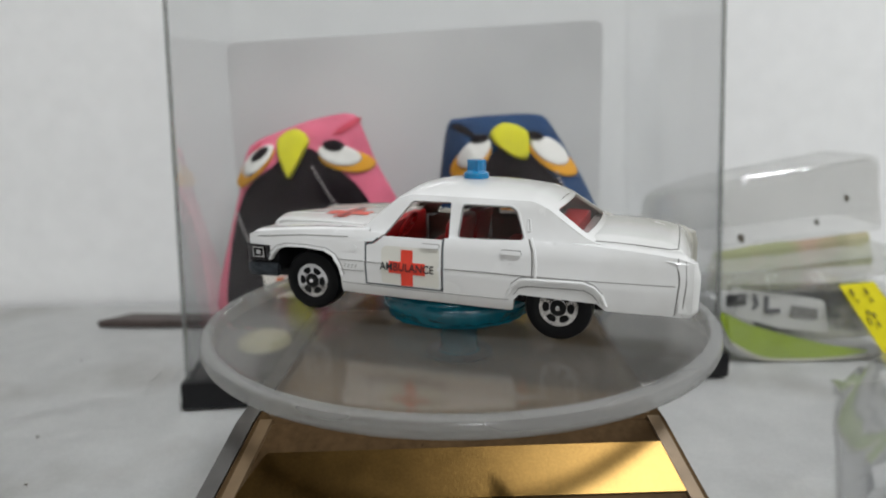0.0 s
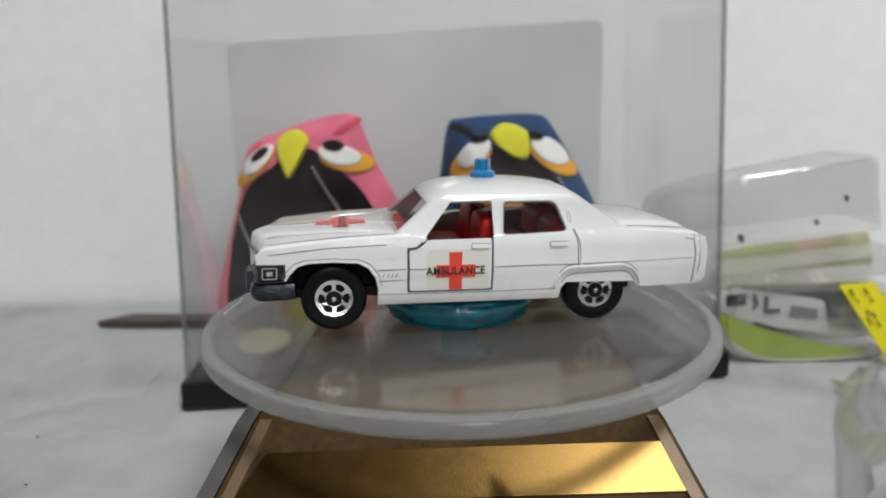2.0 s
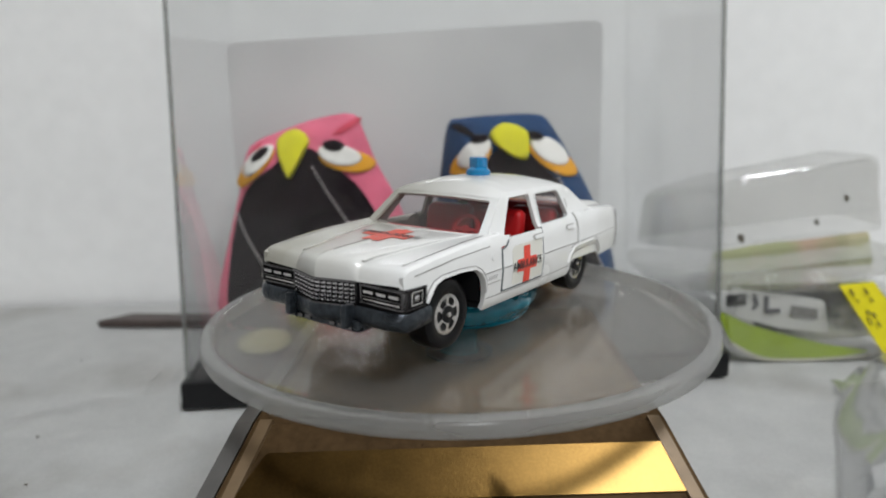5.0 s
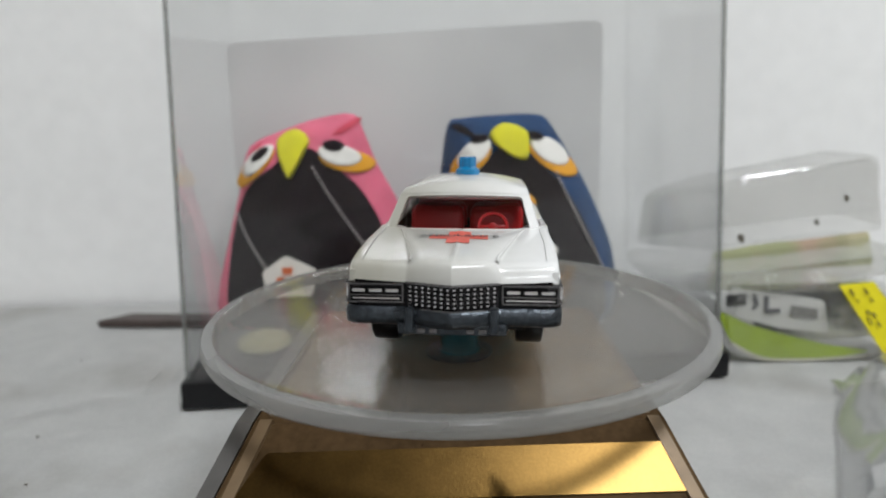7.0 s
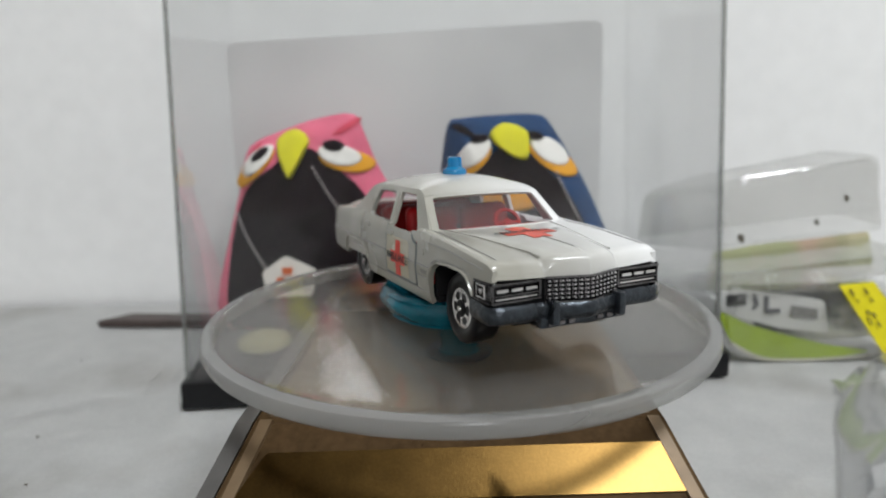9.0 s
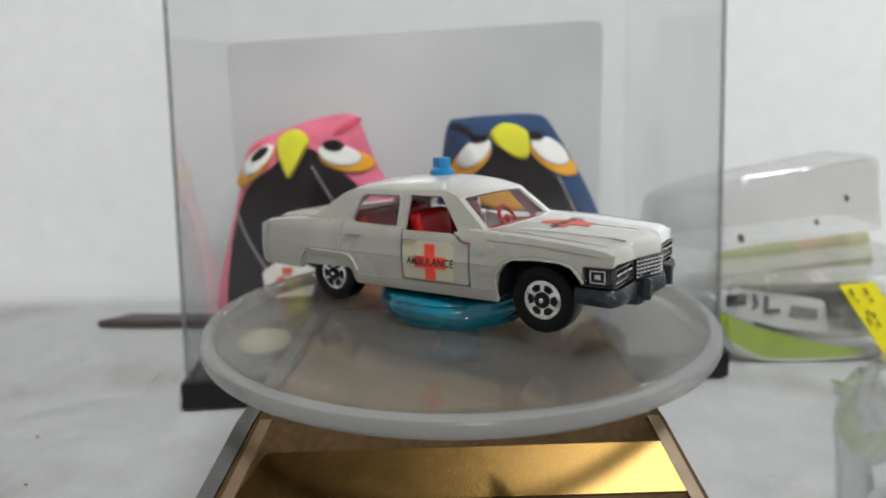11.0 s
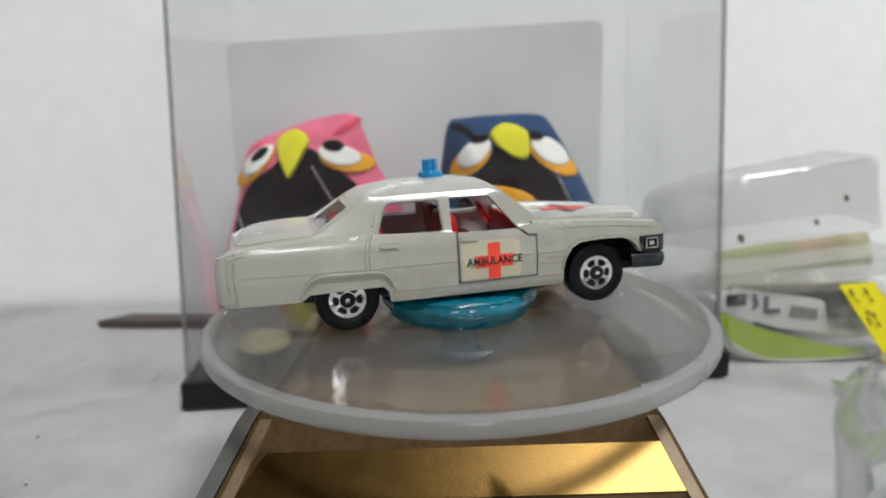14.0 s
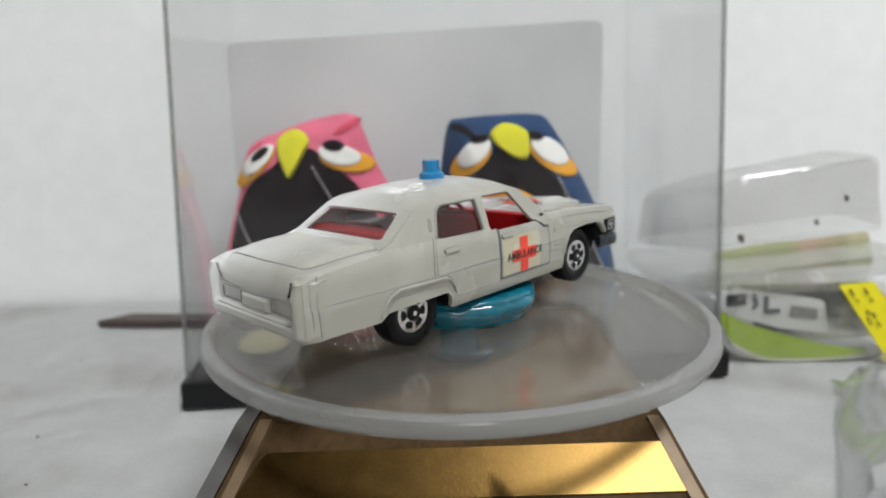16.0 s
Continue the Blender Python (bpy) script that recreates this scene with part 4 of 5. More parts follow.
def car_wheel(car, x, s):
    """A tyre with a six-slot chrome rim; s is the side it is on."""
    yo, yi = 11.7 * s, 8.0 * s
    R = TYRE_R
    prof = [(2.95, 0.12), (3.3, -0.12), (4.2, -0.16), (R - 0.14, 0.08), (R, 0.4), (R, 3.2), (R - 0.15, 3.55), (2.0, 3.7)]
    tyre_bm = lathe([(r, yo - s * h) for r, h in prof], 48, "y", (x, 0, HUB_Z))
    w = part("wheel", tyre_bm, RUBBER, car, "black plastic tyre with a chrome rim")
    k = 6
    slots = []
    for i in range(k):
        a0 = 2 * math.pi * i / k
        slots.append([(r * math.cos(a0 + d), r * math.sin(a0 + d)) for r, d in ((1.42, -0.36), (2.26, -0.37), (2.40, 0), (2.26, 0.37), (1.42, 0.36))])
    ring = [(2.85 * math.cos(t), 2.85 * math.sin(t)) for t in (2 * math.pi * i / 48 for i in range(48))]
    place = lambda u, v: (x + u, yo - s * 0.02 - s * 0.16 * (math.hypot(u, v) / 2.85 - 0.5), HUB_Z + v)
    part("rim", sheet(ring, place, [rounded(q, 0.15, 2) for q in slots], 0.5, 0.25, flip=s > 0), CHROME, w, "chrome six-slot rim")
    part("rim_well", lathe([(2.8, yo - s * 0.5), (2.8, yo - s * 0.62), (0, yo - s * 0.62)], 32, "y", (x, 0, HUB_Z)), UNDER, w)
    part("hub_cap", lathe([(1.25, yo - s * 0.1), (1.2, yo + s * 0.14), (0.7, yo + s * 0.2), (0.55, yo + s * 0.12), (0, yo + s * 0.12)], 24, "y", (x, 0, HUB_Z)), UNDER, w)
    part("axle_end", lathe([(0.42, yo + s * 0.2), (0.36, yo + s * 0.36), (0, yo + s * 0.4)], 16, "y", (x, 0, HUB_Z)), CHROME, w)


def ambulance():
    car = tagged(empty("toy_ambulance"), "white die-cast toy ambulance sedan with red crosses", "toy car")
    side_line = ([(14.9, 5.8), (14.9, 7.0)] + ARCH_F[::-1] + [(28.2, 12.4), (32.3, 12.4), (32.4, 13.9)]
                 + [(x, shoulder(x)) for x in (31, 26, 20, 15, 10.6)] + [(7.4, 15.85), (9.15, 14.62), (10.55, 14.45), (10.55, 7.65), (-2.55, 7.65), (-2.55, 15.9)]
                 + [(x, shoulder(x)) for x in (-8, -15.5, -24, -30, -35.6)] + [(-37.6, 14.9), (-37.8, 7.9), (-36, 7.4), (-26.5, 7.3), (-25.2, 8.3), (-14.2, 8.5), (-13.4, 7.6), (-13.2, 5.95), (-12.6, 5.8)])
    body = mirrored(sheet(side_line, side(), step=0.8, thick=0.7, flip=True))
    for v in body.verts:
        v.co.z = min(v.co.z, shoulder(v.co.x) + 0.02)
    skins = [faceted(hood_rows(), closed=False), faceted(deck_rows(), closed=False)]
    for k, s in enumerate(skins):
        bmesh.ops.subdivide_edges(s, edges=s.edges[:], cuts=1, use_grid_fill=True, smooth=0.0)
        bmesh.ops.recalc_face_normals(s, faces=s.faces[:])
        s.normal_update()
        if sum(f.normal.z for f in s.faces) < 0:
            bmesh.ops.reverse_faces(s, faces=s.faces[:])
    body = join(body, *skins)
    part("body", body, ENAMEL, car, "glossy white enamel body, yellowed, with shade in its paint", sharp=42)

    # cabin: roof, pillars, window frames in one casting
    line = [(12.3, 15.2), (12.1, 15.9), (6.4, 20.95), (5.8, 21.15)] + [(x, roof_edge(x)) for x in (4.0, 0, -5, -10, -15)] + [(-16.6, 21.2), (-17.4, 20.7), (-22.6, 17.35), (-24.4, 16.75), (-26.6, 16.2), (-26.6, 15.4)]
    flank = lambda x, z: (x, cabin_y(z) if z > 15.8 else cabin_y(15.8) + (15.8 - z) * 1.2, z)
    cab = mirrored(sheet(line, flank, [rounded(SIDE_WINDOW, 0.6), rounded(DOOR_WINDOW, 0.35)], 0.7, 0.6, flip=True))
    roof = []
    for i in range(31):
        x = 6.6 - 24.2 * i / 30
        e, tp = roof_edge(x), roof_top(x)
        w = cabin_y(e)
        roof.append([(x + 0.45 * (1 - q * q) * (1 if x > 4 else (-1 if x < -15 else 0)), q * w, e + (tp - e) * (1 - abs(q) ** 2.5)) for q in [math.sin(math.pi / 2 * k / 14) for k in range(-14, 15)]])
    rf = faceted(roof, closed=False)
    rf.normal_update()
    if sum(f.normal.z for f in rf.faces) < 0:
        bmesh.ops.reverse_faces(rf, faces=rf.faces[:])
    wsf = sheet([(-1, -0.05), (1, -0.05), (1, 1.0), (-1, 1.0)], ws, [rounded([(-0.90, 0.07), (0.90, 0.07), (0.875, 0.90), (-0.875, 0.90)], 0.06)], 0.09, 0.5)
    rsf = sheet([(-0.95, -0.12), (0.95, -0.12), (1, 0.06), (1, 1.0), (-1, 1.0), (-1, 0.06)], rs, [rounded([(-0.86, 0.10), (0.86, 0.10), (0.80, 0.86), (-0.80, 0.86)], 0.08)], 0.09, 0.5, flip=True)
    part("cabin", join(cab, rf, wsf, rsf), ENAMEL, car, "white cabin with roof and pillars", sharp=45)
    part("windscreen", sheet([(-0.93, 0.05), (0.93, 0.05), (0.90, 0.94), (-0.90, 0.94)], lambda u, v: tuple(a - b for a, b in zip(ws(u, v), (0.3, 0, 0.22))), step=0.12), GLASS, car, "clear windscreen")
    part("rear_window", sheet([(-0.9, 0.05), (0.9, 0.05), (0.84, 0.92), (-0.84, 0.92)], lambda u, v: tuple(a - b for a, b in zip(rs(u, v), (-0.3, 0, 0.25))), step=0.12), GLASS, car, "clear rear window")
    for s in (1, -1):
        gl = sheet([(-3.9, 15.6), (-4.2, 21.0), (-12.6, 21.0), (-14.8, 15.9)], lambda x, z: (x, s * (cabin_y(z) - 0.45), z), step=1.2)
        part("side_window", gl, GLASS, car, "clear rear side window")
        frame_line = [(x, z) for x, z in rounded(SIDE_WINDOW, 0.6)]
        pl = (lambda x, z: (x, s * (cabin_y(z) + 0.03), z)) if s < 0 else (lambda x, z: (x, cabin_y(z) + 0.03, z))
        big = [((x + 9) * 1.05 - 9, (z - 18.4) * 1.08 + 18.4) for x, z in frame_line]
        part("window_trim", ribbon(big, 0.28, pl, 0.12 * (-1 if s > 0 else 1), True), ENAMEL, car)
        part("window_trim", ribbon(frame_line, 0.16, pl, 0.05 * (-1 if s > 0 else 1), True), LINE, car)

    # doors, each with its sticker, cross, lettering and handle
    for s in (1, -1):
        def pl(lift):
            return lambda x, z: (x, s * (width(x, z) + lift), z)
        inner = [(10.2, 7.95), (10.2, 14.1), (9.0, 14.25), (7.2, 15.6), (-2.2, 15.7), (-2.2, 7.95)]
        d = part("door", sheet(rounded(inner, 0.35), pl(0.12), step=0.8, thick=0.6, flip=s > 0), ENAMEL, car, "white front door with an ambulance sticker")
        part("door_gap", ribbon([(10.35, 14.2), (10.4, 11), (10.4, 7.85), (4, 7.75), (-2.4, 7.8), (-2.45, 11), (-2.4, 15.8)], 0.26, pl(0.02), 0.03 * (-s)), GAP, d, "dark door joint")
        part("door_gap", ribbon([(8.3, 15.25), (9.1, 14.5), (9.6, 14.3), (10.35, 14.2)], 0.24, pl(0.1), 0.05), GAP, d)
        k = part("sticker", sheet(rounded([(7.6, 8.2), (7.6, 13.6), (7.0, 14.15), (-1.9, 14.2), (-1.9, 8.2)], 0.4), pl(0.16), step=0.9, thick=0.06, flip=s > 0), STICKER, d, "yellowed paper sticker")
        part("red_cross", sheet(cross(3.3, 10.9, 6.0, 5.7, 1.95, 1.9), pl(0.25), step=0.7, thick=0.04, flip=s > 0), RED_PRINT, k, "printed red cross")
        tx = writing("AMBULANCE", 1.75, lambda u, v: (3.3 - s * u * 0.87, s * (width(3.3 - s * u * 0.87, 10.95 + v) + 0.36), 10.95 + v))
        part("lettering", tx, BLACK_PRINT, k, "black lettering")
        part("handle", join(sheet(rounded([(-1.9, 14.35), (-1.9, 14.95), (0.9, 14.95), (0.9, 14.35)], 0.28), pl(0.42), step=0.5, thick=0.3, flip=s > 0)), ENAMEL, d)
        part("handle_trim", ribbon(rounded([(-1.9, 14.35), (-1.9, 14.95), (0.9, 14.95), (0.9, 14.35)], 0.28), 0.13, pl(0.18), 0.03 * -s, True), LINE, d)
        part("rear_handle", sheet(rounded([(-14.3, 14.35), (-14.3, 14.95), (-11.4, 14.95), (-11.4, 14.35)], 0.28), pl(0.3), step=0.5, thick=0.35, flip=s > 0), ENAMEL, car)
        part("handle_trim", ribbon(rounded([(-14.3, 14.35), (-14.3, 14.95), (-11.4, 14.95), (-11.4, 14.35)], 0.28), 0.13, pl(0.06), 0.03 * -s, True), LINE, car)
        # body creases and mouldings
        part("crease", ribbon([(-2.8, 11.35), (-8, 11.4), (-15.5, 11.4), (-24, 11.5), (-35.4, 11.7)], 0.16, pl(0.0), 0.05 * -s), LINE, car)
        part("crease", ribbon([(10.2, 11.35), (7.4, 11.35)], 0.12, pl(0.14), 0.04 * -s), LINE, d)
        part("crease", ribbon([(15.0, 11.3), (10.7, 11.35)], 0.14, pl(0.0), 0.05 * -s), LINE, car)
        part("crease", ribbon([(15.0, 9.6), (10.9, 9.7)], 0.12, pl(0.0), 0.04 * -s), LINE, car)
        part("rear_door_line", ribbon([(-15.2, 16.6), (-15.8, 15.2), (-16.0, 13), (-16.0, 10.6)], 0.2, pl(0.0), 0.05 * -s), LINE, car)
        part("moulding", ribbon([(-15.5, 16.7), (-16.2, 15.2), (-16.5, 13), (-16.5, 10.6)], 0.45, pl(0.0), 0.2 * -s), ENAMEL, car)
        part("tail_line", ribbon([(-35.5, 15.5), (-35.9, 12), (-35.6, 7.6)], 0.22, pl(0.0), 0.05 * -s), LINE, car)
        part("tail_line", ribbon([(-36.5, 15.2), (-36.8, 12), (-36.5, 7.7)], 0.16, pl(0.0), 0.05 * -s), LINE, car)
        skirt = [(-12.4, 8.2), (-13.1, 9.8), (-14.2, 10.7), (-15.4, 10.9), (-23.2, 11.1), (-24.8, 10.6), (-25.9, 9.5), (-26.5, 8.0)]
        part("wheel_moulding", ribbon(skirt, 0.5, pl(0.0), 0.35 * -s), ENAMEL, car)
        part("moulding_line", ribbon([(x, z + 0.42) for x, z in skirt], 0.14, pl(0.0), 0.06 * -s), LINE, car)
        part("moulding_line", ribbon([(-13.4, 8.4), (-14.2, 9.5), (-15.4, 9.9), (-23.4, 10.1), (-24.6, 9.6), (-25.6, 8.4)], 0.14, pl(0.0), 0.06 * -s), LINE, car)
        arch = ARCH_F
        part("wheel_moulding", ribbon([(x + (x - 21.4) * 0.03, z + 0.15) for x, z in arch], 0.4, pl(0.0), 0.28 * -s), ENAMEL, car)
        part("moulding_line", ribbon([(x + (x - 21.4) * 0.09, z + 0.5) for x, z in arch], 0.13, pl(0.0), 0.06 * -s), LINE, car)
        part("quarter_badge", ribbon(rounded([(-14.9, 17.6), (-14.6, 19.2), (-14.2, 19.3), (-14.4, 17.6)], 0.15, 2), 0.2, lambda x, z: (x - 0.4, s * (cabin_y(z) + 0.02), z), 0.12 * -s, True), ENAMEL, car)
        part("fender_badge", sheet(oval(12.6, 13.3, 0.65, 0.5, 0, 12), pl(0.1), step=0.4, thick=0.12, flip=s > 0), ENAMEL, car)
        part("script", join(*[ribbon([(14.2 - 0.65 * k, 10.15), (13.9 - 0.65 * k, 10.75)], 0.14, pl(0.0), 0.05) for k in range(4)]), LINE, car, "small raised script on the wing")
        part("sill_line", ribbon([(14.6, 7.55), (6, 7.45), (-2, 7.45), (-12.6, 7.55)], 0.12, pl(0.0), 0.05 * -s), LINE, car)
        part("fender_line", ribbon([(13.5, 15.0), (22, 14.7), (30.5, 13.8)], 0.13, pl(0.0), 0.05 * -s), LINE, car)

    # roof and bonnet details
    bc = part("beacon", lathe([(2.1, 23.2), (2.15, 23.95), (2.0, 24.35), (1.6, 24.6), (1.36, 24.75), (1.3, 25.5), (1.22, 26.3), (1.0, 26.45), (0, 26.35)], 24, "z", (-3.4, 0, 0)), BEACON, car, "translucent blue roof beacon", sharp=30)
    part("ridge", join(*[lathe([(0.34, 24.5), (0.3, 26.4), (0, 26.5)], 8, "z", (-3.4 + 1.25 * math.cos(a), 1.25 * math.sin(a), 0)) for a in (0.4, 1.97, 3.54, 5.1)]), BEACON, bc)

    def bonnet(lift):
        rows = hood_rows()
        def place(x, y):
            i = max(1, min(len(rows) - 1, next((k for k, r in enumerate(rows) if r[len(r) // 2][0] > x), len(rows) - 1)))
            zz = []
            for r in (rows[i - 1], rows[i]):
                zz.append((r[len(r) // 2][0], float(np.interp(y, [p[1] for p in r], [p[2] for p in r]))))
            f = (x - zz[0][0]) / (zz[1][0] - zz[0][0])
            return (x, y, zz[0][1] + (zz[1][1] - zz[0][1]) * f + lift)
        return place
    k = part("bonnet_cross", sheet(cross(20.2, 0, 8.0, 8.2, 2.5, 3.2), bonnet(0.12), step=0.7, thick=0.05), RED_FADED, car, "worn red cross on the bonnet")
    place = bonnet(0.22)
    part("lettering", writing("AMBULANCE", 1.75, lambda u, v: place(20.0 - v, u * 1.1)), BLACK_PRINT, k, "worn black lettering")
    def deck(lift):
        rows = [sorted(r, key=lambda p: p[1]) for r in deck_rows()][::-1]

        def place(x, y):
            zz = [float(np.interp(y, [p[1] for p in r], [p[2] for p in r])) for r in rows]
            return (x, y, float(np.interp(x, [r[0][0] for r in rows], zz)) + lift)
        return place
    lid = [(-23.6, -10.0), (-28, -9.95), (-34.4, -9.6), (-35.4, -8.8), (-35.6, 0), (-35.4, 8.8), (-34.4, 9.6), (-28, 9.95), (-23.6, 10.0)]
    part("boot_line", ribbon([p for p in dense(lid, 1.2) if not (p[0] > -23.7 and abs(p[1]) < 9.9)], 0.2, deck(0.03), 0.06), LINE, car)
    part("boot_line", ribbon([(-23.8, y) for y in range(-10, 11)], 0.18, deck(0.03), 0.05), LINE, car)
    for s in (1, -1):
        ridge = [(12.5, s * 9.3), (20, s * 7.6), (29.5, s * 5.6), (31.4, s * 5.5)]
        part("bonnet_ridge", ribbon(ridge, 0.42, bonnet(0.02), 0.16), ENAMEL, car)
        part("bonnet_line", ribbon([(12.8, s * 11.6), (22, s * 11.8), (31.0, s * 11.6)], 0.06, bonnet(0.04), 0.07), LINE, car)
    part("bonnet_line", ribbon([(22.5, 0.0), (28, 0.0), (31.2, 0.0)], 0.12, bonnet(0.03), 0.06), LINE, car)

    # grille, lamps and bumper
    def nose(u):
        return 32.9 + 1.9 * max(0, 1 - abs(u) / 6)
    gp = []
    for z in (9.3, 12.45):
        gp.append([(nose(y) - 0.2, y, z) for y in (-5.7, -4, -2, 0, 2, 4, 5.7)])
    gb = faceted(gp, closed=False)
    bmesh.ops.solidify(gb, geom=gb.faces[:], thickness=0.6)
    gr = part("grille", gb, CHROME_DARK, car, "chrome grille of square studs")
    studs = bmesh.new()
    for i in range(14):
        for j in range(5):
            y, z = -5.2 + 10.4 * i / 13, 9.8 + 2.2 * j / 4
            x = nose(y) - 0.2
            c = [studs.verts.new((x, y + a * 0.26, z + b * 0.19)) for a, b in ((-1, -1), (1, -1), (1, 1), (-1, 1))]
            tip = [studs.verts.new((x + 0.36, y + a * 0.13, z + b * 0.10)) for a, b in ((-1, -1), (1, -1), (1, 1), (-1, 1))]
            for q in range(4):
                studs.faces.new((c[q], c[(q + 1) % 4], tip[(q + 1) % 4], tip[q]))
            studs.faces.new(tip)
    tagged(part("studs", studs, STUD, gr), kind="stuff")
    part("grille_frame", join(*[ribbon([(y, z) for y in (-5.8, -3, -0.01, 0.01, 3, 5.8)], 0.3, lambda y, zz: (nose(y) + 0.05, y, zz), 0.25) for z in (9.3, 12.45)]), CHROME_MID, gr)
    for s in (1, -1):
        def yb(a, b):
            return (min(a * s, b * s), max(a * s, b * s))
        hb = part("headlamp", box(28.3, 32.2, *yb(6.0, 13.2), 9.7, 12.35, 0.3), CHROME_DARK, car, "chrome double headlamp in a dark recess")
        part("bezel", join(*[box(32.1, 32.1 + d, *yb(6.05, 13.15), z, z + h, 0.09) for z, h, d in ((12.02, 0.3, 0.75), (10.62, 0.22, 0.62), (9.72, 0.3, 0.7))],
                           *[box(32.1, 32.7, *yb(a, a + 0.3), 9.9, 12.1, 0.08) for a in (6.05, 12.85)]), CHROME_MID, hb, "dull chrome bars")
        for a in (6.7, 8.8, 10.9):
            part("lamp", box(32.0, 32.85, *yb(a, a + 1.7), 11.1, 11.6, 0.2), CHROME, hb, "narrow chrome lamp")
        part("reflector", box(32.0, 32.6, *yb(6.6, 12.6), 10.15, 10.4, 0.1), CHROME, hb)
        part("side_lamp", join(box(29.3, 31.5, *yb(13.2, 13.62), 11.85, 12.05, 0.08), box(29.3, 31.5, *yb(13.2, 13.62), 10.25, 10.45, 0.08),
                               box(29.3, 29.5, *yb(13.2, 13.62), 10.45, 11.85, 0.06), box(31.3, 31.5, *yb(13.2, 13.62), 10.45, 11.85, 0.06),
                               box(29.95, 30.85, *yb(13.2, 13.6), 10.75, 11.5, 0.15)), CHROME, hb, "square chrome side lamp")
        part("side_frame", join(box(28.4, 32.2, *yb(13.0, 13.5), 12.1, 12.4, 0.1), box(28.4, 32.2, *yb(13.0, 13.5), 9.7, 10.0, 0.1), box(28.4, 28.75, *yb(13.0, 13.5), 9.9, 12.3, 0.1)), CHROME_DARK, hb)
    bl = []
    for z, o in ((7.05, -0.5), (7.35, 0.0), (8.2, 0.25), (9.05, 0.1), (9.4, -0.4)):
        row = []
        for u in range(41):
            y = -13.4 + 26.8 * u / 40
            row.append((nose(y) + 0.45 + o - 0.9 * max(0, (abs(y) - 11.5) / 1.9) ** 2, y, z))
        bl.append([(27.0, -13.2 - o * 0.6, z), (30.5, -13.6 - o * 0.6, z)] + row + [(30.5, 13.6 + o * 0.6, z), (27.0, 13.2 + o * 0.6, z)])
    bb = faceted(bl, closed=False)
    bb.normal_update()
    bb.faces.ensure_lookup_table()
    bmesh.ops.solidify(bb, geom=bb.faces[:], thickness=-1.2 if bb.faces[60].normal.x < 0 else 1.2)
    bp = part("front_bumper", bb, ZINC, car, "dull blue-grey metal front bumper", sharp=60)
    for s in (1, -1):
        part("overrider", box(33.2, 35.0, 5.2 * s - 0.55, 5.2 * s + 0.55, 6.6, 9.7, 0.4), ZINC, bp)
    part("apron", box(31.0, 33.8, -6.8, 6.8, 6.0, 7.6, 0.4), ZINC, bp)
    for k in range(8):
        y = -5.3 + 10.6 * k / 7
        if abs(y) > 1.0:
            part("lower_bar", box(33.7, 34.05, y - 0.5, y + 0.5, 6.3, 6.95, 0.12), CHROME_MID, bp)

    # tail: upright lamp fins, recessed panel and rear bumper, all painted over
    def step(a, b, t):
        t = min(max((t - a) / (b - a), 0), 1)
        return t * t * (3 - 2 * t)

    def fascia(y, z):
        a = abs(y)
        fin = step(10.0, 10.7, a)
        x = -37.55 - 1.05 * fin * (1 - 0.55 * step(12.6, 15.0, z))
        x -= 0.95 * (1 - step(8.9, 9.7, z)) * (1 - fin)
        plate = step(3.9, 4.3, a) * (1 - step(8.9, 9.3, a)) * step(9.7, 10.1, z) * (1 - step(11.6, 12.0, z))
        x += 0.45 * plate - 0.35 * (1 - step(3.0, 3.6, a)) * step(9.6, 10.0, z) * (1 - step(11.2, 11.8, z))
        x += 0.7 * (1 - step(7.2, 8.2, z))
        return x + 2.6 * max(0, (a - 11.3) / 1.3) ** 2

    rows = []
    for k in range(41):
        f = k / 40
        row = []
        for q in range(101):
            y = -12.6 + 25.2 * q / 100
            top = 12.75 - 0.55 * (1 - min(abs(y) / 8.0, 1)) + 2.1 * step(9.7, 10.5, abs(y))
            z = 7.3 + (top - 7.3) * f
            row.append((fascia(y, z), y, z))
        rows.append(row)
    rows.append([(x + 1.6, y, z - 0.05 + 0.3 * step(9.7, 10.5, abs(y))) for x, y, z in rows[-1]])
    rear = faceted(rows, closed=False)
    rear.normal_update()
    if sum(f.normal.x for f in rear.faces) > 0:
        bmesh.ops.reverse_faces(rear, faces=rear.faces[:])
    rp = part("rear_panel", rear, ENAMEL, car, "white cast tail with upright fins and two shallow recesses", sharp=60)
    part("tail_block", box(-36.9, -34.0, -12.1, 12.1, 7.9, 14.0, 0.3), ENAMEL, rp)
    tail = lambda y, z: (fascia(y, z) - 0.04, y, z)
    part("boot_groove", ribbon([(-9.6, 12.55), (-6, 12.35), (-2.5, 12.0), (0, 11.75), (2.5, 12.0), (6, 12.35), (9.6, 12.55)], 0.2, tail, 0.07), LINE, rp, "grey groove under the boot lid")
    for y0 in (-9.2, 4.0):
        part("recess_line", ribbon(rounded([(y0, 9.9), (y0 + 5.2, 9.9), (y0 + 5.2, 11.75), (y0, 11.75)], 0.4), 0.12, tail, 0.07, True), LINE, rp)
    part("bumper_line", ribbon([(-10.2, 9.3), (-5, 9.25), (0, 9.25), (5, 9.25), (10.2, 9.3)], 0.14, tail, 0.07), LINE, rp)

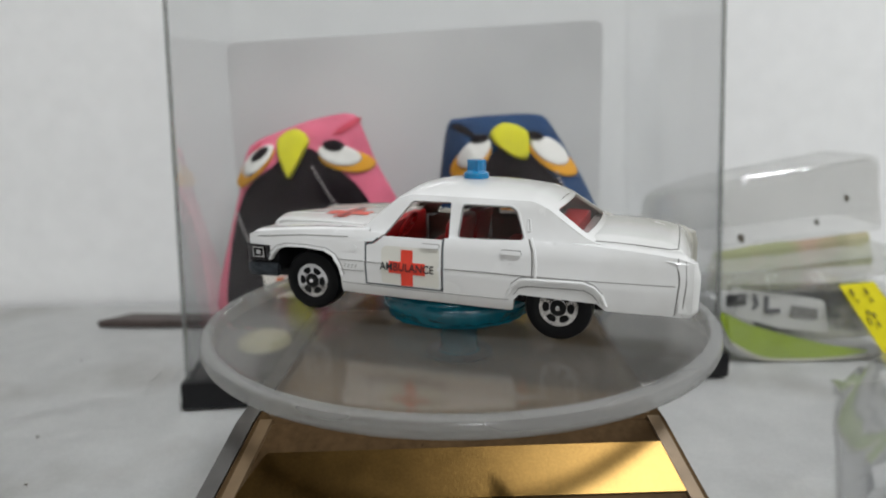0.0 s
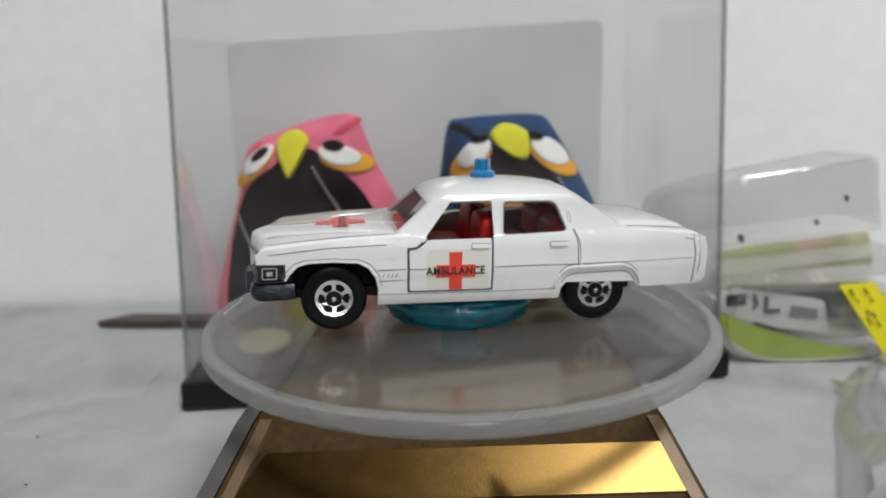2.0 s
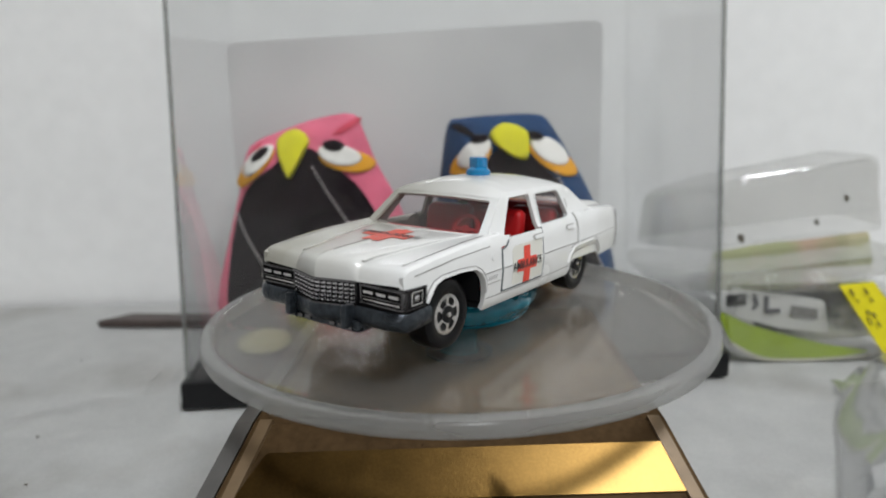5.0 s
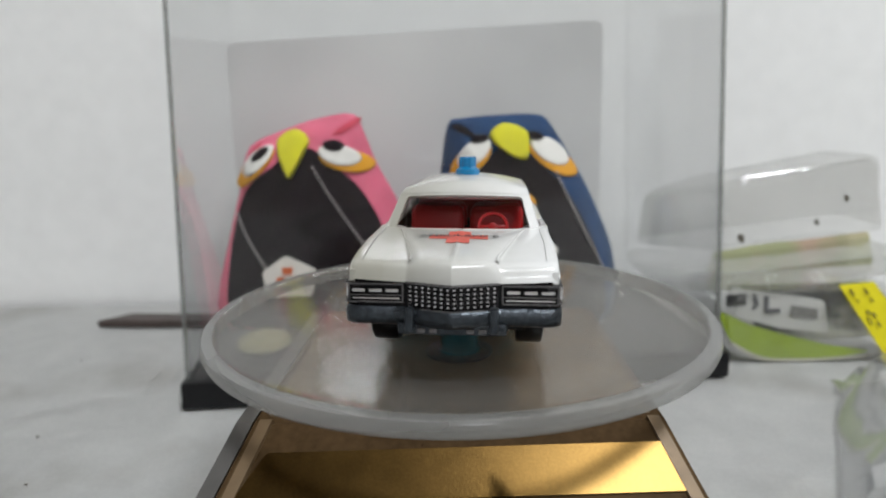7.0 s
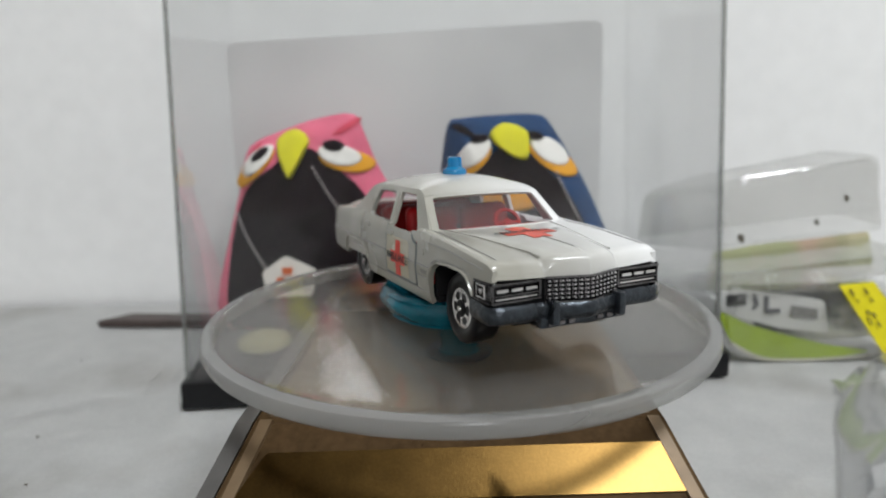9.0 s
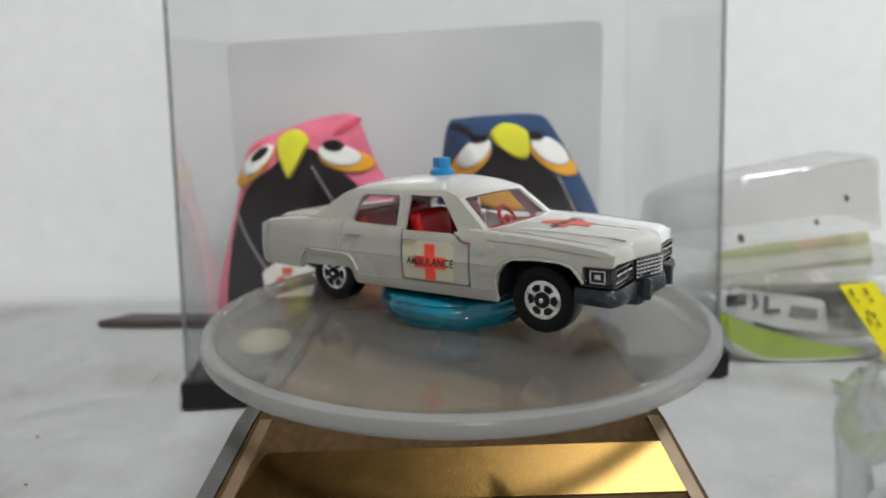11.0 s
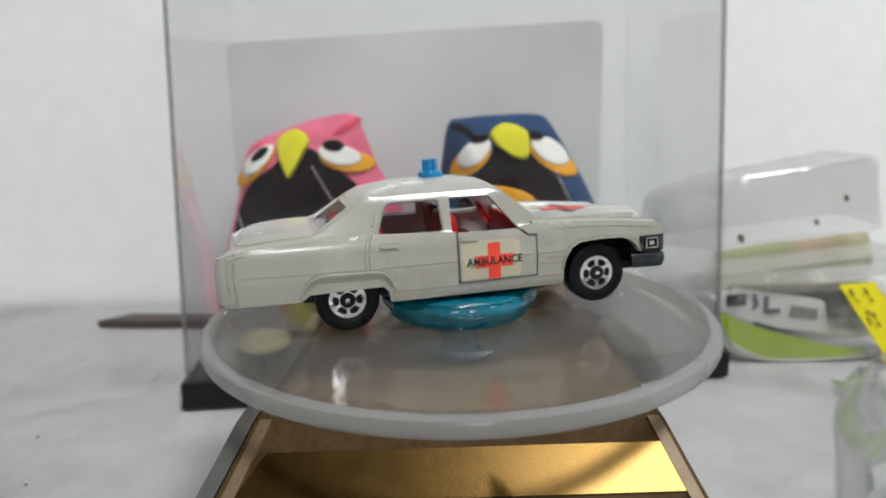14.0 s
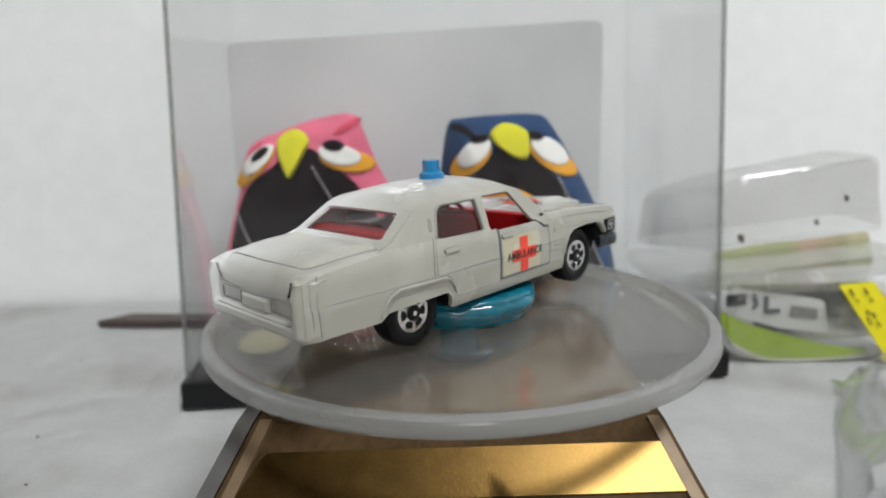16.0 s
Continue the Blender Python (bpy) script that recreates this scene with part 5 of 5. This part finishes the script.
    # underside, wheel wells and cabin inside
    for name, b in (("chassis", (-26.5, 31, -9.2, 9.2, 6.0, 7.6, 0.4)), ("floor_pan", (-12.5, 14.2, -11.6, 11.6, 5.6, 6.6, 0.3)),
                    ("wheel_well", (-26, -13.5, -7.8, 7.8, 7, 14, 0.2)), ("wheel_well", (15.2, 27.8, -7.8, 7.8, 7, 14.0, 0.2)),
                    ("front_block", (27.4, 32.2, -12, 12, 8.2, 12.5, 0.3)), ("bulkhead", (-13.4, -12.6, -12.3, 12.3, 7, 13, 0.1)), ("bulkhead", (14.3, 15.0, -12.3, 12.3, 7, 13, 0.1))):
        part(name, box(*b), UNDER, car, "black metal underside")
    for x, s in ((AXLE_F, 1), (AXLE_F, -1), (AXLE_R, 1), (AXLE_R, -1)):
        car_wheel(car, x, s)
    part("axle", lathe([(0.4, -10.5), (0.4, 10.5)], 12, "y", (AXLE_F, 0, HUB_Z)), CHROME_DARK, car)
    part("axle", lathe([(0.4, -10.5), (0.4, 10.5)], 12, "y", (AXLE_R, 0, HUB_Z)), CHROME_DARK, car)
    inn = part("interior", join(box(-20, 12.5, -11.0, 11.0, 7.8, 9.0, 0.2), box(9.6, 12.8, -10.6, 10.6, 9.0, 15.9, 0.6), box(-21, -17.0, -10.4, 10.4, 9, 17.6, 0.5)), RED_SEAT, car, "red plastic cabin interior")
    for x, top in ((0.2, 18.9), (-11.8, 18.0)):
        pieces = [box(x - 1.0, x + 4.6, -10.2, 10.2, 9.0, 12.4, 0.9, 3)]
        for y0, y1 in ((-9.8, -0.5), (0.5, 9.8)):
            back = box(x - 3.0, x - 0.6, y0, y1, 9.0, top, 1.1, 4)
            for v in back.verts:
                k = abs(v.co.y - (y0 + y1) / 2) / (y1 - y0)
                if v.co.z > 15:
                    v.co.z -= 5.0 * k * k
            pieces.append(back)
        seat = join(*pieces)
        for v in seat.verts:
            if v.co.z > 13:
                v.co.x -= (v.co.z - 13) * 0.25
        part("bench_seat", seat, RED_SEAT, inn, sharp=60)
    lining = [[(x, q * (cabin_y(roof_edge(x)) - 0.9), roof_edge(x) - 0.75 + (roof_top(x) - roof_edge(x) - 0.1) * (1 - abs(q) ** 2.5)) for q in [k / 8 for k in range(-8, 9)]] for x in (5.6, 4.4, 2, -3, -8, -12, -15, -16.6)]
    part("headliner", faceted(lining, closed=False), HEADLINER, inn, "dark inner side of the roof")
    wheel_bm = lathe([(2.0, -0.25), (2.45, -0.28), (2.6, 0), (2.45, 0.28), (2.0, 0.25), (2.0, -0.25)], 24, "z")
    wheel_bm = join(wheel_bm, lathe([(0.7, -0.2), (0.7, 0.2), (0, 0.3)], 16, "z"), box(-0.25, 0.25, -2.2, 2.2, -0.15, 0.15, 0.1))
    for v in wheel_bm.verts:
        v.co = Matrix.Rotation(radians(62), 3, "Y") @ v.co + Vector((6.9, 4.6, 15.7))
    part("steering_wheel", wheel_bm, RED_SEAT, inn)
    return car


# ---------------------------------------------------------------- build

room()
back_window()
ceiling_lamp()
table()
stand()
plate = disc()
cup = riser()
car = ambulance()
display_case()
grey_card()
penguins()
packages()
bag()
crumbs()
wooden_strip()

# ---------------------------------------------------------------- movement

TURN = ((0, 160.9), (1, 175.2), (2, 189.8), (3, 204.4), (4, 219.3), (5.5, 242.6), (7, 266.0), (8, 281.2), (9, 296.6), (10.5, 319.0),
        (11.5, 333.9), (12.5, 349.5), (13, 357.6), (14, 373.5), (15, 389.6), (16, 406.0))


def motions():
    lean = pose(0, 0, 0, -1.007, 0, 0) @ pose(0, 0, 0, 0, -1.729, 0) @ Matrix.Translation((0, 0.00132, 0))
    lift = Matrix.Translation((0, 0, BASE_Z * MM))
    walk(car, [(t, lift @ pose(0, 0, 0, 0, 0, a) @ lean) for t, a in TURN])
    walk(cup, [(t, lift @ pose(0, 0, 0, 0, 0, a)) for t, a in TURN])
    walk(plate, [(t, lift @ pose(0, 0, 0, 0, 0, a)) for t, a in TURN])


motions()
